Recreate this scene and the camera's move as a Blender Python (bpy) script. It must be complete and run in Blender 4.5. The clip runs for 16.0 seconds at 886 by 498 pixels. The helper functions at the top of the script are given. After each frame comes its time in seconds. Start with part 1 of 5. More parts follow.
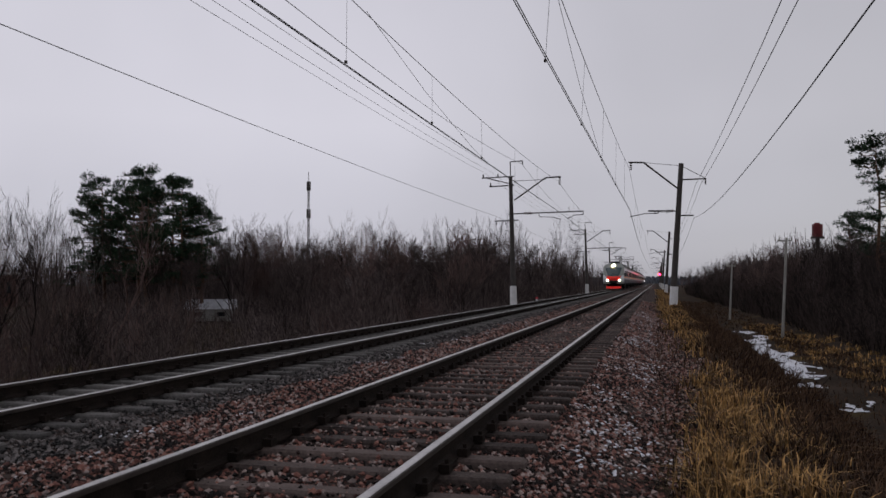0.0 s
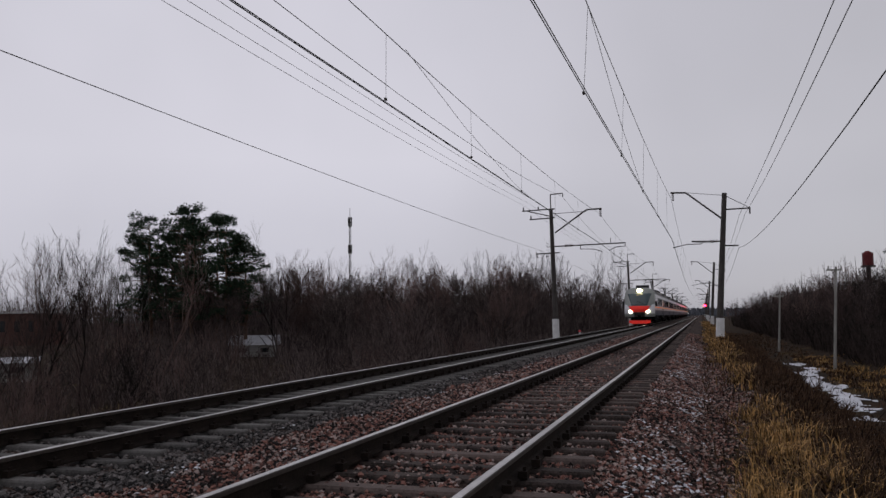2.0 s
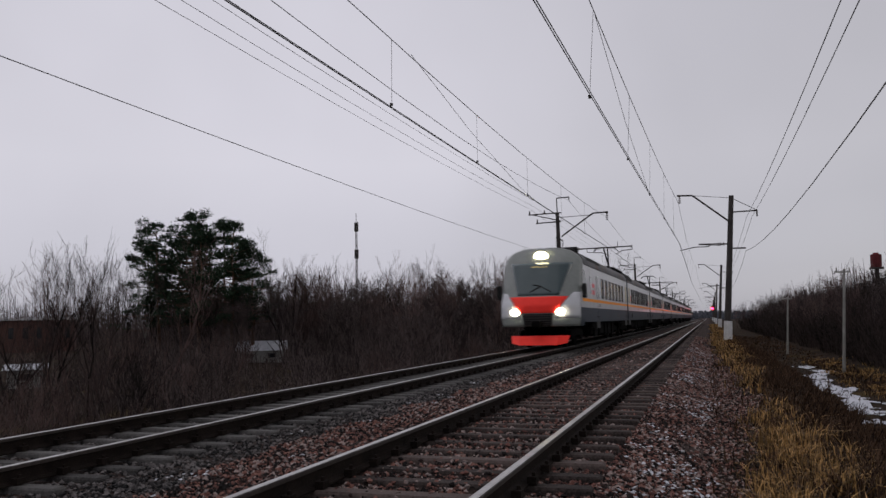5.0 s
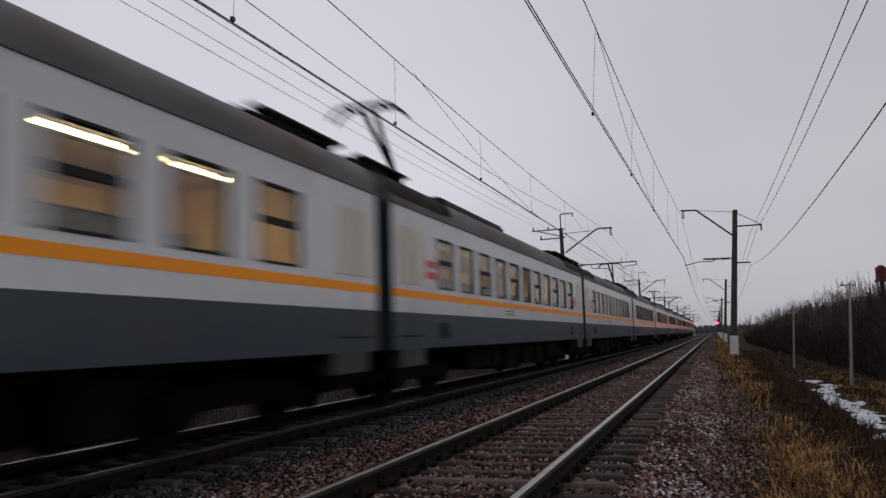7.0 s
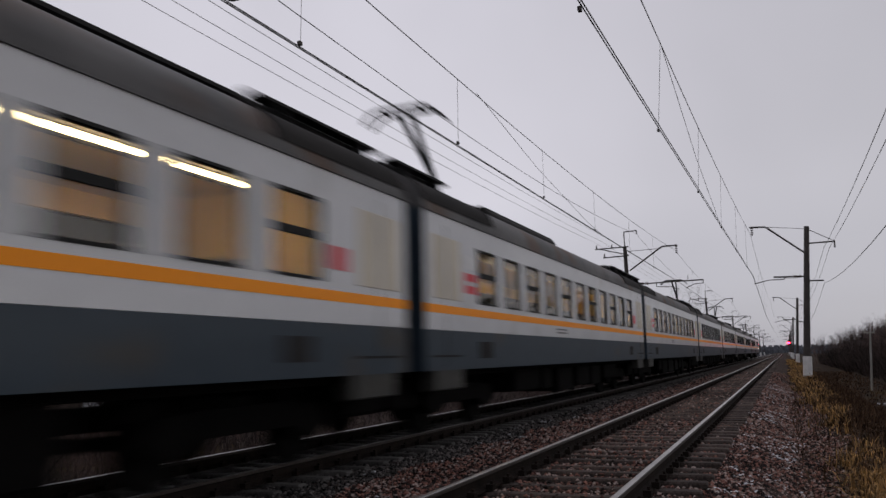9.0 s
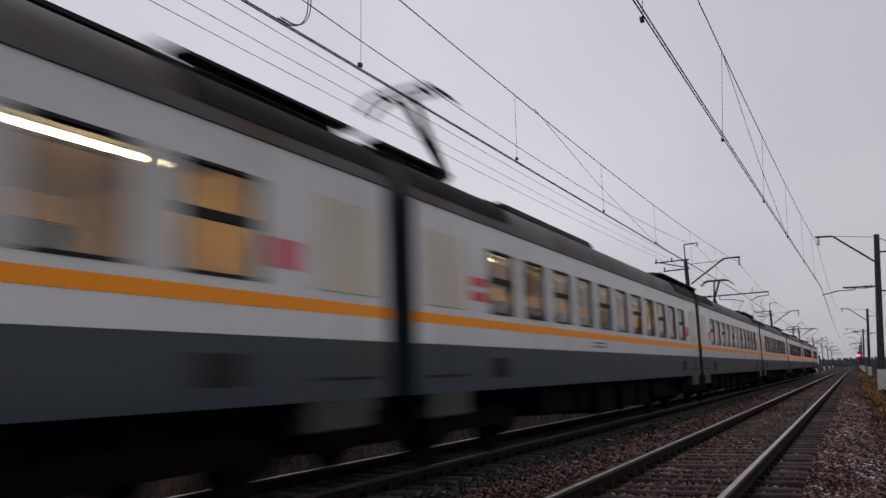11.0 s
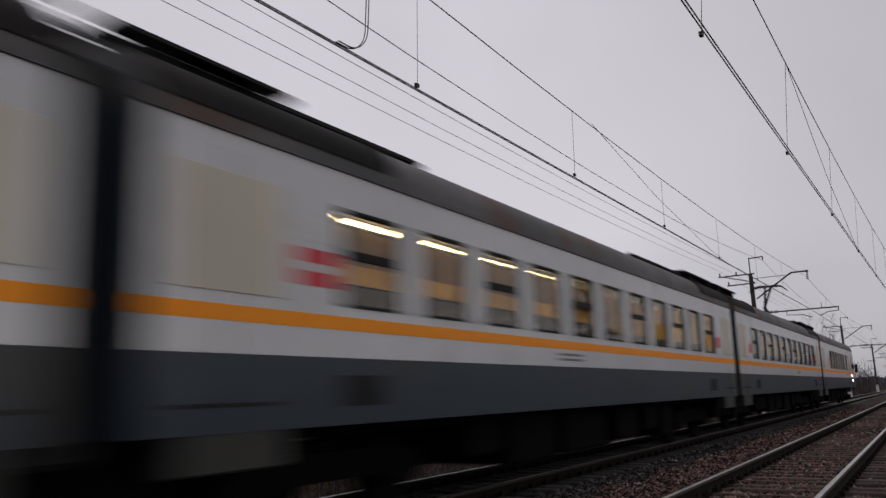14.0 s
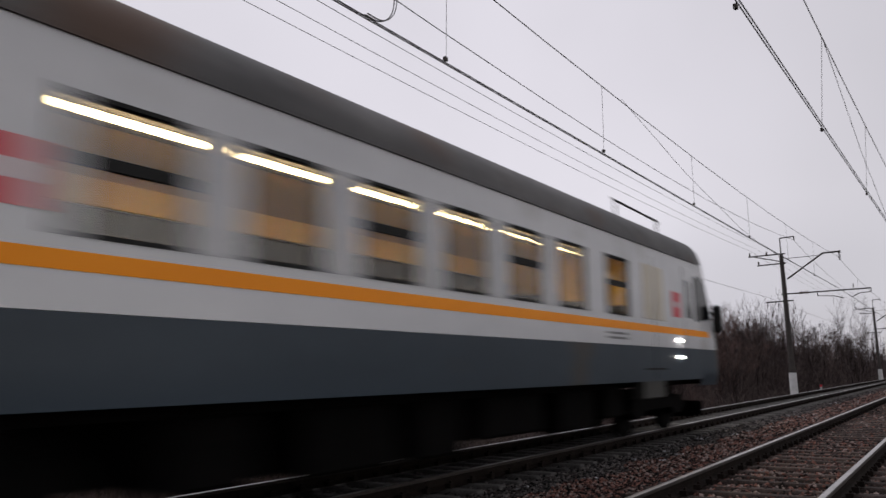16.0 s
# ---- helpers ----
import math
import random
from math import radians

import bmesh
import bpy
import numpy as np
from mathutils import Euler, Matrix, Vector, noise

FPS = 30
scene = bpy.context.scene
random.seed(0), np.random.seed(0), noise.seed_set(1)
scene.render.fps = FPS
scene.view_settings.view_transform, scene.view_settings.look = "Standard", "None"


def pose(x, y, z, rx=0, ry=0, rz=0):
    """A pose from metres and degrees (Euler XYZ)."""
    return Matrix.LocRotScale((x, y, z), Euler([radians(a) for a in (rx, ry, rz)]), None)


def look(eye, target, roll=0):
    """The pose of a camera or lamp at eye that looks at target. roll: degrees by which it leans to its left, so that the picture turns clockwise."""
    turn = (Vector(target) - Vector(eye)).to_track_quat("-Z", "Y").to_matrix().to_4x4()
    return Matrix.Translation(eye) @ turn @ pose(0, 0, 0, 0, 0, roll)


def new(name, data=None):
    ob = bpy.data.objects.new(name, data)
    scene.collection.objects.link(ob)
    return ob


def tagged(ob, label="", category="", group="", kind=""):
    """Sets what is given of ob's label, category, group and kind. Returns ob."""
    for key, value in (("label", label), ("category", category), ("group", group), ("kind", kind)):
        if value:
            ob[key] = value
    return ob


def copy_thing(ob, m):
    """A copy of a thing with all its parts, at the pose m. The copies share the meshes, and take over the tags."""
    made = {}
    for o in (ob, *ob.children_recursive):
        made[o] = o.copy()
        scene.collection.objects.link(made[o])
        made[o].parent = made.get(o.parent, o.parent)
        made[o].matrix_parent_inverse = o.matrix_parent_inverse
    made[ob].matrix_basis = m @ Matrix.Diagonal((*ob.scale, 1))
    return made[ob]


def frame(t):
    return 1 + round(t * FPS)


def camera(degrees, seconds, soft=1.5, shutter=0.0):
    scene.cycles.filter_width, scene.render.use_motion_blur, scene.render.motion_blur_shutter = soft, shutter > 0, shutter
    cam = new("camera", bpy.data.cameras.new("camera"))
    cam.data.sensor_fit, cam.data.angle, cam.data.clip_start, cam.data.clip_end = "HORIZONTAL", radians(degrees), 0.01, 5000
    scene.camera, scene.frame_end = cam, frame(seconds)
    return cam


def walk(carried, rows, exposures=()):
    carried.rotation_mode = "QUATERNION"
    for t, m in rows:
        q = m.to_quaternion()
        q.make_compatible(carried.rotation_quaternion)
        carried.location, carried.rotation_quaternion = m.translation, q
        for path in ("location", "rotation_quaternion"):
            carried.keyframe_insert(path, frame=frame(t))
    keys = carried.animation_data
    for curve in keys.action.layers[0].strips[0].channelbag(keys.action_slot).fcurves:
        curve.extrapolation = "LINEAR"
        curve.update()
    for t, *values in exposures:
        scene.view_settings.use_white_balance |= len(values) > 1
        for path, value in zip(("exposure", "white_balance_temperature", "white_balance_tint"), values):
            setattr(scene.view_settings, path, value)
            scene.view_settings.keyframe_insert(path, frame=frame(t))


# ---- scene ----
# z = 0 is the head of the near track's rails, y runs along the tracks.
cam = camera(57.11, 16.0, soft=1.45, shutter=0.75)
# seconds, x, y, z, yaw, pitch, roll
PATH = [
    (0.0, 0.000, 0.0, 1.125, 14.67, 2.38, -0.19),
    (0.5, 0.000, 0.0, 1.125, 15.83, 3.49, -0.70),
    (1.0, 0.000, 0.0, 1.125, 18.25, 4.75, -1.24),
    (1.5, 0.000, 0.0, 1.125, 16.73, 4.77, -0.72),
    (2.0, 0.000, 0.0, 1.125, 17.53, 4.79, -0.77),
    (2.5, 0.000, 0.0, 1.125, 17.34, 4.91, -0.69),
    (3.0, 0.000, 0.0, 1.125, 17.29, 5.10, -0.60),
    (3.5, 0.000, 0.0, 1.125, 17.75, 5.18, -0.96),
    (4.0, 0.000, 0.0, 1.125, 17.74, 5.06, -0.98),
    (6.5, -0.037, 0.0, 1.157, 18.45, 5.50, -1.30),
    (7.0, -0.044, 0.0, 1.163, 18.19, 6.30, -1.66),
    (7.5, -0.057, 0.0, 1.167, 21.16, 7.06, -2.21),
    (8.0, -0.069, 0.0, 1.171, 22.57, 7.47, -2.57),
    (8.5, -0.082, 0.0, 1.175, 22.32, 7.71, -2.09),
    (9.0, -0.095, 0.0, 1.178, 22.49, 7.71, -1.35),
    (11.5, -0.268, 0.0, 1.191, 26.73, 9.66, -2.10),
    (12.0, -0.269, 0.0, 1.187, 26.54, 10.31, -1.86),
    (12.5, -0.259, 0.0, 1.203, 25.05, 10.44, -0.81),
    (13.0, -0.250, 0.0, 1.220, 24.89, 10.47, -0.55),
    (13.5, -0.240, 0.0, 1.237, 27.18, 10.23, -1.09),
    (14.0, -0.230, 0.0, 1.253, 30.46, 10.21, -1.71),
    (14.5, -0.231, 0.0, 1.243, 30.27, 10.17, -1.45),
    (15.0, -0.233, 0.0, 1.232, 30.77, 9.57, -1.36),
    (15.5, -0.235, 0.0, 1.221, 31.37, 8.85, -0.85),
    (16.0, -0.237, 0.0, 1.210, 32.40, 8.66, -0.85),
]
walk(cam, [(t, Matrix.Translation((x, y, z)) @ pose(0, 0, 0, 90 + p, 0, w) @ pose(0, 0, 0, 0, 0, r)) for t, x, y, z, w, p, r in PATH],
     exposures=[(0.0, -0.02, 6500, 10), (8.0, 0.0, 6550, 10), (11.5, 0.0, 6600, 10), (12.5, 0.08, 6640, 10), (13.5, 0.02, 6680, 10), (14.0, -0.06, 6680, 10), (14.5, 0.04, 6680, 10), (15.2, -0.06, 6680, 10), (16.0, 0.2, 6660, 10)])

# ---- light: dull overcast dusk ----
world = bpy.data.worlds.new("overcast_sky")
scene.world = world
world.use_nodes = True
wn, wl = world.node_tree.nodes, world.node_tree.links
wn.clear()
w_out = wn.new("ShaderNodeOutputWorld")
w_bg = wn.new("ShaderNodeBackground")
w_sky = wn.new("ShaderNodeTexSky")
w_sky.sky_type, w_sky.sun_disc = "NISHITA", False
w_sky.sun_elevation, w_sky.sun_rotation = radians(14), radians(60)
w_grey = wn.new("ShaderNodeHueSaturation")
w_grey.inputs["Saturation"].default_value = 0.12
w_grey.inputs["Value"].default_value = 0.035
w_co = wn.new("ShaderNodeTexCoord")
w_sep = wn.new("ShaderNodeSeparateXYZ")
w_ramp = wn.new("ShaderNodeValToRGB")
w_ramp.color_ramp.elements[0].position, w_ramp.color_ramp.elements[0].color = 0.0, (0.34, 0.334, 0.395, 1)
w_ramp.color_ramp.elements[1].position, w_ramp.color_ramp.elements[1].color = 0.95, (0.74, 0.725, 0.80, 1)
for at, c in ((0.08, (0.43, 0.422, 0.492, 1)), (0.19, (0.53, 0.517, 0.588, 1)), (0.48, (0.55, 0.538, 0.61, 1))):
    w_ramp.color_ramp.elements.new(at).color = c
w_noise = wn.new("ShaderNodeTexNoise")
w_noise.inputs["Scale"].default_value = 2.6
w_noise.inputs["Detail"].default_value = 3
w_var = wn.new("ShaderNodeMapRange")
w_var.inputs["To Min"].default_value, w_var.inputs["To Max"].default_value = 0.80, 1.17
w_mul = wn.new("ShaderNodeMix")
w_mul.data_type, w_mul.blend_type = "RGBA", "MULTIPLY"
w_mul.inputs["Factor"].default_value = 1.0
w_add = wn.new("ShaderNodeMix")
w_add.data_type, w_add.blend_type = "RGBA", "ADD"
w_add.inputs["Factor"].default_value = 1.0
wl.new(w_co.outputs["Generated"], w_sep.inputs[0])
wl.new(w_sep.outputs["Z"], w_ramp.inputs["Fac"])
wl.new(w_co.outputs["Generated"], w_noise.inputs["Vector"])
wl.new(w_noise.outputs["Fac"], w_var.inputs["Value"])
wl.new(w_ramp.outputs["Color"], w_mul.inputs[6])
wl.new(w_var.outputs["Result"], w_mul.inputs[7])
wl.new(w_sky.outputs["Color"], w_grey.inputs["Color"])
w_side = wn.new("ShaderNodeMapRange")
w_side.inputs["From Min"].default_value, w_side.inputs["From Max"].default_value = -0.45, 0.35
w_side.inputs["To Min"].default_value, w_side.inputs["To Max"].default_value = 1.04, 0.56
w_mul2 = wn.new("ShaderNodeMix")
w_mul2.data_type, w_mul2.blend_type = "RGBA", "MULTIPLY"
w_mul2.inputs["Factor"].default_value = 1.0
wl.new(w_sep.outputs["X"], w_side.inputs["Value"])
wl.new(w_mul.outputs[2], w_mul2.inputs[6])
wl.new(w_side.outputs["Result"], w_mul2.inputs[7])
wl.new(w_mul2.outputs[2], w_add.inputs[6])
wl.new(w_grey.outputs["Color"], w_add.inputs[7])
wl.new(w_add.outputs[2], w_bg.inputs["Color"])
wl.new(w_bg.outputs[0], w_out.inputs["Surface"])
w_bg.inputs["Strength"].default_value = 1.0

sun_data = bpy.data.lights.new("sun", "SUN")
sun_data.energy, sun_data.angle, sun_data.color = 0.15, radians(60), (1.0, 0.95, 0.9)
sun = new("sun", sun_data)
sun.matrix_world = look((0, 0, 30), (6, 8, 0))


# ---- materials ----
def material(name, colour, rough=0.7, metal=0.0, second=None, scale=4.0, bump=0.0, fine=60.0, per_object=0.0, per_island=0.0, ramp_at=(0.3, 0.75), spots=None, glow=None, coat=0.0, spec=0.2):
    """colour varies towards second at two scales; spots: (colour, scale, threshold) of dirt; glow: (colour, strength)."""
    m = bpy.data.materials.new(name)
    m.use_nodes = True
    n, k = m.node_tree.nodes, m.node_tree.links
    b = n["Principled BSDF"]
    b.inputs["Roughness"].default_value, b.inputs["Metallic"].default_value = rough, metal
    b.inputs["Coat Weight"].default_value, b.inputs["Coat Roughness"].default_value = coat, 0.12
    b.inputs["Specular IOR Level"].default_value = spec
    b.inputs["Base Color"].default_value = (*colour, 1)
    if glow:
        b.inputs["Emission Color"].default_value = (*glow[0], 1)
        b.inputs["Emission Strength"].default_value = glow[1]
    if second:
        co = n.new("ShaderNodeTexCoord")
        a, c = n.new("ShaderNodeTexNoise"), n.new("ShaderNodeTexNoise")
        a.inputs["Scale"].default_value, c.inputs["Scale"].default_value = scale, fine
        a.inputs["Detail"].default_value = 4
        k.new(co.outputs["Object"], a.inputs["Vector"])
        k.new(co.outputs["Object"], c.inputs["Vector"])
        s = n.new("ShaderNodeMath")
        s.operation = "MULTIPLY_ADD"
        s.inputs[1].default_value = 0.45
        half = n.new("ShaderNodeMath")
        half.operation = "MULTIPLY"
        half.inputs[1].default_value = 0.6
        k.new(a.outputs["Fac"], half.inputs[0])
        k.new(c.outputs["Fac"], s.inputs[0])
        k.new(half.outputs[0], s.inputs[2])
        last = s.outputs[0]
        if per_object or per_island:
            r = n.new("ShaderNodeObjectInfo") if per_object else n.new("ShaderNodeNewGeometry")
            q = n.new("ShaderNodeMath")
            q.operation = "MULTIPLY_ADD"
            q.inputs[1].default_value = per_object or per_island
            k.new(r.outputs["Random" if per_object else "Random Per Island"], q.inputs[0])
            k.new(last, q.inputs[2])
            z = n.new("ShaderNodeMath")
            z.operation = "SUBTRACT"
            z.inputs[1].default_value = (per_object or per_island) / 2
            k.new(q.outputs[0], z.inputs[0])
            last = z.outputs[0]
        ramp = n.new("ShaderNodeValToRGB")
        ramp.color_ramp.elements[0].position, ramp.color_ramp.elements[0].color = ramp_at[0], (*colour, 1)
        ramp.color_ramp.elements[1].position, ramp.color_ramp.elements[1].color = ramp_at[1], (*second, 1)
        k.new(last, ramp.inputs["Fac"])
        out = ramp.outputs["Color"]
        if spots:
            t = n.new("ShaderNodeTexNoise")
            t.inputs["Scale"].default_value, t.inputs["Detail"].default_value = spots[1], 5
            k.new(co.outputs["Object"], t.inputs["Vector"])
            th = n.new("ShaderNodeMapRange")
            th.inputs["From Min"].default_value, th.inputs["From Max"].default_value = spots[2], spots[2] + 0.08
            k.new(t.outputs["Fac"], th.inputs["Value"])
            mx = n.new("ShaderNodeMix")
            mx.data_type = "RGBA"
            mx.inputs[7].default_value = (*spots[0], 1)
            k.new(th.outputs["Result"], mx.inputs["Factor"])
            k.new(out, mx.inputs[6])
            out = mx.outputs[2]
        k.new(out, b.inputs["Base Color"])
        if bump:
            bp = n.new("ShaderNodeBump")
            bp.inputs["Strength"].default_value, bp.inputs["Distance"].default_value = bump, 0.02
            k.new(c.outputs["Fac"], bp.inputs["Height"])
            k.new(bp.outputs["Normal"], b.inputs["Normal"])
    return m


def glass(name, tint):
    """A thin pane: clear with a tint, and gloss by Fresnel."""
    m = bpy.data.materials.new(name)
    m.use_nodes = True
    n, k = m.node_tree.nodes, m.node_tree.links
    n.remove(n["Principled BSDF"])
    t, g, f, x = n.new("ShaderNodeBsdfTransparent"), n.new("ShaderNodeBsdfGlossy"), n.new("ShaderNodeFresnel"), n.new("ShaderNodeMixShader")
    t.inputs["Color"].default_value = (*tint, 1)
    g.inputs["Roughness"].default_value = 0.03
    f.inputs["IOR"].default_value = 1.6
    k.new(f.outputs[0], x.inputs[0])
    k.new(t.outputs[0], x.inputs[1])
    k.new(g.outputs[0], x.inputs[2])
    k.new(x.outputs[0], n["Material Output"].inputs["Surface"])
    return m


M_BALLAST = material("ballast", (0.010, 0.008, 0.0075), 0.9, second=(0.065, 0.045, 0.038), scale=1.2, fine=28, bump=1.0, spec=0.05)
M_STONE = material("ballast_stone", (0.009, 0.007, 0.0065), 0.8, second=(0.3, 0.235, 0.215), scale=0.9, fine=20, per_island=1.1, ramp_at=(0.3, 1.0), spec=0.12)
for node in M_STONE.node_tree.nodes:
    if node.type == "VALTORGB":
        for at, c in ((0.44, (0.035, 0.02, 0.018)), (0.62, (0.14, 0.062, 0.05)), (0.82, (0.23, 0.115, 0.09)), (0.89, (0.16, 0.132, 0.124))):
            node.color_ramp.elements.new(at).color = (*c, 1)
M_STONEGREY = material("oily_stone", (0.007, 0.0068, 0.0068), 0.75, second=(0.14, 0.125, 0.122), scale=0.9, fine=20, per_island=1.0, ramp_at=(0.35, 1.0), spec=0.15)
M_SLEEPERDARK = material("dirty_sleeper", (0.02, 0.016, 0.0145), 0.85, second=(0.11, 0.085, 0.077), scale=3, fine=40, bump=0.4, per_object=0.3, spec=0.1)
M_SLEEPER = material("sleeper_concrete", (0.03, 0.028, 0.027), 0.85, second=(0.12, 0.115, 0.11), scale=3, fine=40, bump=0.4, per_object=0.3)
M_RAIL = material("rail_side", (0.006, 0.005, 0.0045), 0.8, second=(0.022, 0.016, 0.0135), scale=5, fine=50, bump=0.3, spec=0.04)
M_RAILHEAD = material("rail_head_side", (0.016, 0.013, 0.012), 0.55, 0.3, second=(0.052, 0.042, 0.037), scale=4, fine=40, spec=0.15)
M_RAILTOP = material("rail_head", (0.16, 0.15, 0.145), 0.3, 0.9, second=(0.5, 0.48, 0.47), scale=3, fine=30)
M_EARTH = material("earth", (0.010, 0.0075, 0.006), 0.95, second=(0.042, 0.029, 0.02), scale=0.6, fine=9, bump=1.0, spots=((0.06, 0.042, 0.018), 0.25, 0.6), spec=0.03)
M_SNOW = material("old_snow", (0.3, 0.31, 0.34), 0.7, second=(0.66, 0.67, 0.72), scale=3, fine=25, bump=0.6)
M_GRASS = material("dry_grass", (0.06, 0.036, 0.013), 0.8, second=(0.43, 0.25, 0.09), scale=0.8, fine=5, per_island=0.7)
M_WEED = material("brown_weed", (0.014, 0.009, 0.007), 0.9, second=(0.085, 0.05, 0.03), scale=0.8, fine=5, per_island=0.7, spec=0.05)
M_MAST = material("mast_concrete", (0.03, 0.027, 0.026), 0.85, second=(0.075, 0.066, 0.062), scale=2, fine=30, bump=0.3)
M_WHITEBASE = material("whitewash", (0.42, 0.42, 0.42), 0.85, second=(0.7, 0.7, 0.7), scale=3, fine=20, bump=0.3)
M_STEEL = material("dark_steel", (0.03, 0.027, 0.026), 0.6, 0.3, second=(0.075, 0.065, 0.06), scale=4, fine=40)
M_WIRE = material("wire", (0.03, 0.03, 0.032), 0.5, 0.4, second=(0.06, 0.058, 0.06), scale=4)
M_INSUL = material("insulator", (0.05, 0.03, 0.025), 0.25, second=(0.09, 0.06, 0.05), scale=8)
M_POLE = material("weathered_pole", (0.17, 0.165, 0.15), 0.9, second=(0.3, 0.29, 0.27), scale=3, fine=40, bump=0.4)
M_BARK = material("bare_twigs", (0.011, 0.009, 0.0087), 0.9, second=(0.062, 0.047, 0.043), scale=0.5, fine=4, per_object=0.5, spec=0.03)
M_THICKET = material("thicket_twigs", (0.024, 0.0195, 0.0185), 0.9, second=(0.13, 0.102, 0.097), scale=0.09, fine=1.5, per_island=0.7, spec=0.03)
# paler than the near twigs: distance haze is put into the colour
M_HAZEWOOD = material("far_wood_twigs", (0.035, 0.028, 0.028), 0.9, second=(0.1, 0.078, 0.075), scale=0.03, fine=0.5, per_island=0.6, spec=0.03)
# bluish grey: the haze over the ridge is painted into the colour
M_HAZERIDGE = material("ridge_wood", (0.05, 0.055, 0.065), 0.9, second=(0.09, 0.095, 0.11), scale=0.02, fine=0.3, per_island=0.4, spec=0.03)
M_ALDER = material("alder_twigs", (0.011, 0.009, 0.0085), 0.9, second=(0.052, 0.040, 0.036), scale=0.09, fine=1.5, per_island=0.7, spec=0.03)
M_REDTWIG = material("reddish_twigs", (0.045, 0.031, 0.029), 0.9, second=(0.165, 0.112, 0.102), scale=0.5, fine=4, per_object=0.4, spec=0.03)
M_BIRCH = material("birch_bark", (0.05, 0.045, 0.042), 0.8, second=(0.16, 0.15, 0.14), scale=2, fine=12)
M_TRUNK = material("pine_bark", (0.035, 0.022, 0.016), 0.9, second=(0.13, 0.07, 0.04), scale=2, fine=20, bump=0.6)
M_NEEDLE = material("pine_needles", (0.008, 0.017, 0.011), 0.8, second=(0.035, 0.06, 0.032), scale=0.5, fine=4, per_island=0.5, spec=0.1)
M_BRICK = material("far_brick", (0.05, 0.028, 0.023), 0.9, second=(0.1, 0.05, 0.042), scale=2, fine=20, bump=0.3)
M_TANK = material("tank_paint", (0.07, 0.012, 0.014), 0.7, second=(0.13, 0.024, 0.026), scale=1, fine=8)
M_PLASTER = material("grey_plaster", (0.22, 0.21, 0.2), 0.9, second=(0.34, 0.33, 0.31), scale=1, fine=15)
M_DARKGLASS = material("dark_window", (0.01, 0.012, 0.014), 0.08, second=(0.02, 0.022, 0.025), scale=1, spec=0.5)
M_WHITE = material("car_white_paint", (0.485, 0.495, 0.52), 0.38, second=(0.605, 0.61, 0.63), scale=0.5, fine=3, spots=((0.45, 0.45, 0.45), 0.9, 0.62), coat=0.35)
M_ORANGE = material("car_orange_paint", (0.88, 0.27, 0.003), 0.5, second=(0.95, 0.33, 0.006), scale=0.6, fine=4)
M_SKIRT = material("car_grey_paint", (0.017, 0.028, 0.041), 0.5, second=(0.029, 0.045, 0.063), scale=0.5, fine=4, spots=((0.04, 0.038, 0.036), 0.8, 0.6), coat=0.06)
M_ROOF = material("car_roof", (0.05, 0.05, 0.053), 0.6, second=(0.13, 0.126, 0.128), scale=0.45, fine=5, ramp_at=(0.36, 0.68), spots=((0.085, 0.055, 0.042), 0.55, 0.53), spec=0.2)
M_ROOFEND = material("sooty_roof", (0.008, 0.0075, 0.008), 0.75, second=(0.028, 0.026, 0.025), scale=0.9, fine=7, spots=((0.02, 0.015, 0.013), 0.7, 0.58), spec=0.07)
# near black: the shade beneath the cars is put into this colour
M_UNDERSHADE = material("underframe", (0.0024, 0.0024, 0.0024), 0.9, second=(0.0066, 0.0060, 0.0060), scale=2, fine=12, spec=0.04)
M_STEP = material("step_box_paint", (0.0270, 0.0270, 0.0257), 0.6, second=(0.0495, 0.0495, 0.0450), scale=2, fine=12)
M_RUBBER = material("rubber", (0.012, 0.012, 0.012), 0.7, second=(0.025, 0.025, 0.025), scale=3, spec=0.1)
M_BLACK = material("roof_gear", (0.009, 0.009, 0.010), 0.7, second=(0.028, 0.027, 0.027), scale=3, fine=20, spec=0.1)
M_RED = material("car_red_paint", (0.85, 0.03, 0.02), 0.4, second=(0.95, 0.045, 0.03), scale=1, fine=6)
M_FRONTGREY = material("car_front_grey", (0.18, 0.195, 0.185), 0.35, second=(0.25, 0.265, 0.25), scale=1, fine=6, coat=0.1)
M_SIGNRED = material("sign_red", (0.55, 0.03, 0.05), 0.4, second=(0.62, 0.04, 0.06), scale=2)
M_PALE = material("pale_door_paint", (0.55, 0.55, 0.55), 0.4, second=(0.66, 0.66, 0.66), scale=1, fine=6)
# warm tone: lamplight from behind the pane is put into the colour
M_FROSTLIT = material("frosted_pane", (0.46, 0.41, 0.33), 0.25, second=(0.62, 0.56, 0.44), scale=1)
M_BARS = material("lettering_grey", (0.12, 0.12, 0.13), 0.6, second=(0.2, 0.2, 0.2), scale=5)
M_LINING = material("saloon_lining", (0.6, 0.37, 0.1), 0.6, second=(0.72, 0.46, 0.14), scale=1, fine=8)
M_SEAT = material("seat_back", (0.16, 0.07, 0.03), 0.6, second=(0.26, 0.12, 0.05), scale=3, fine=20)
M_SALOONDARK = material("seat_dark", (0.02, 0.018, 0.02), 0.7, second=(0.04, 0.035, 0.035), scale=3, fine=20, spec=0.1)
M_STRIP = material("lamp_strip", (0.9, 0.85, 0.7), 0.5, glow=((1.0, 0.78, 0.4), 27.0))
M_CABGLASS = material("cab_side_glass", (0.004, 0.005, 0.006), 0.12, second=(0.008, 0.009, 0.01), scale=1, spec=0.12)
M_HEAD = material("headlamp", (0.9, 0.9, 0.85), 0.3, glow=((1.0, 0.92, 0.66), 20.0))
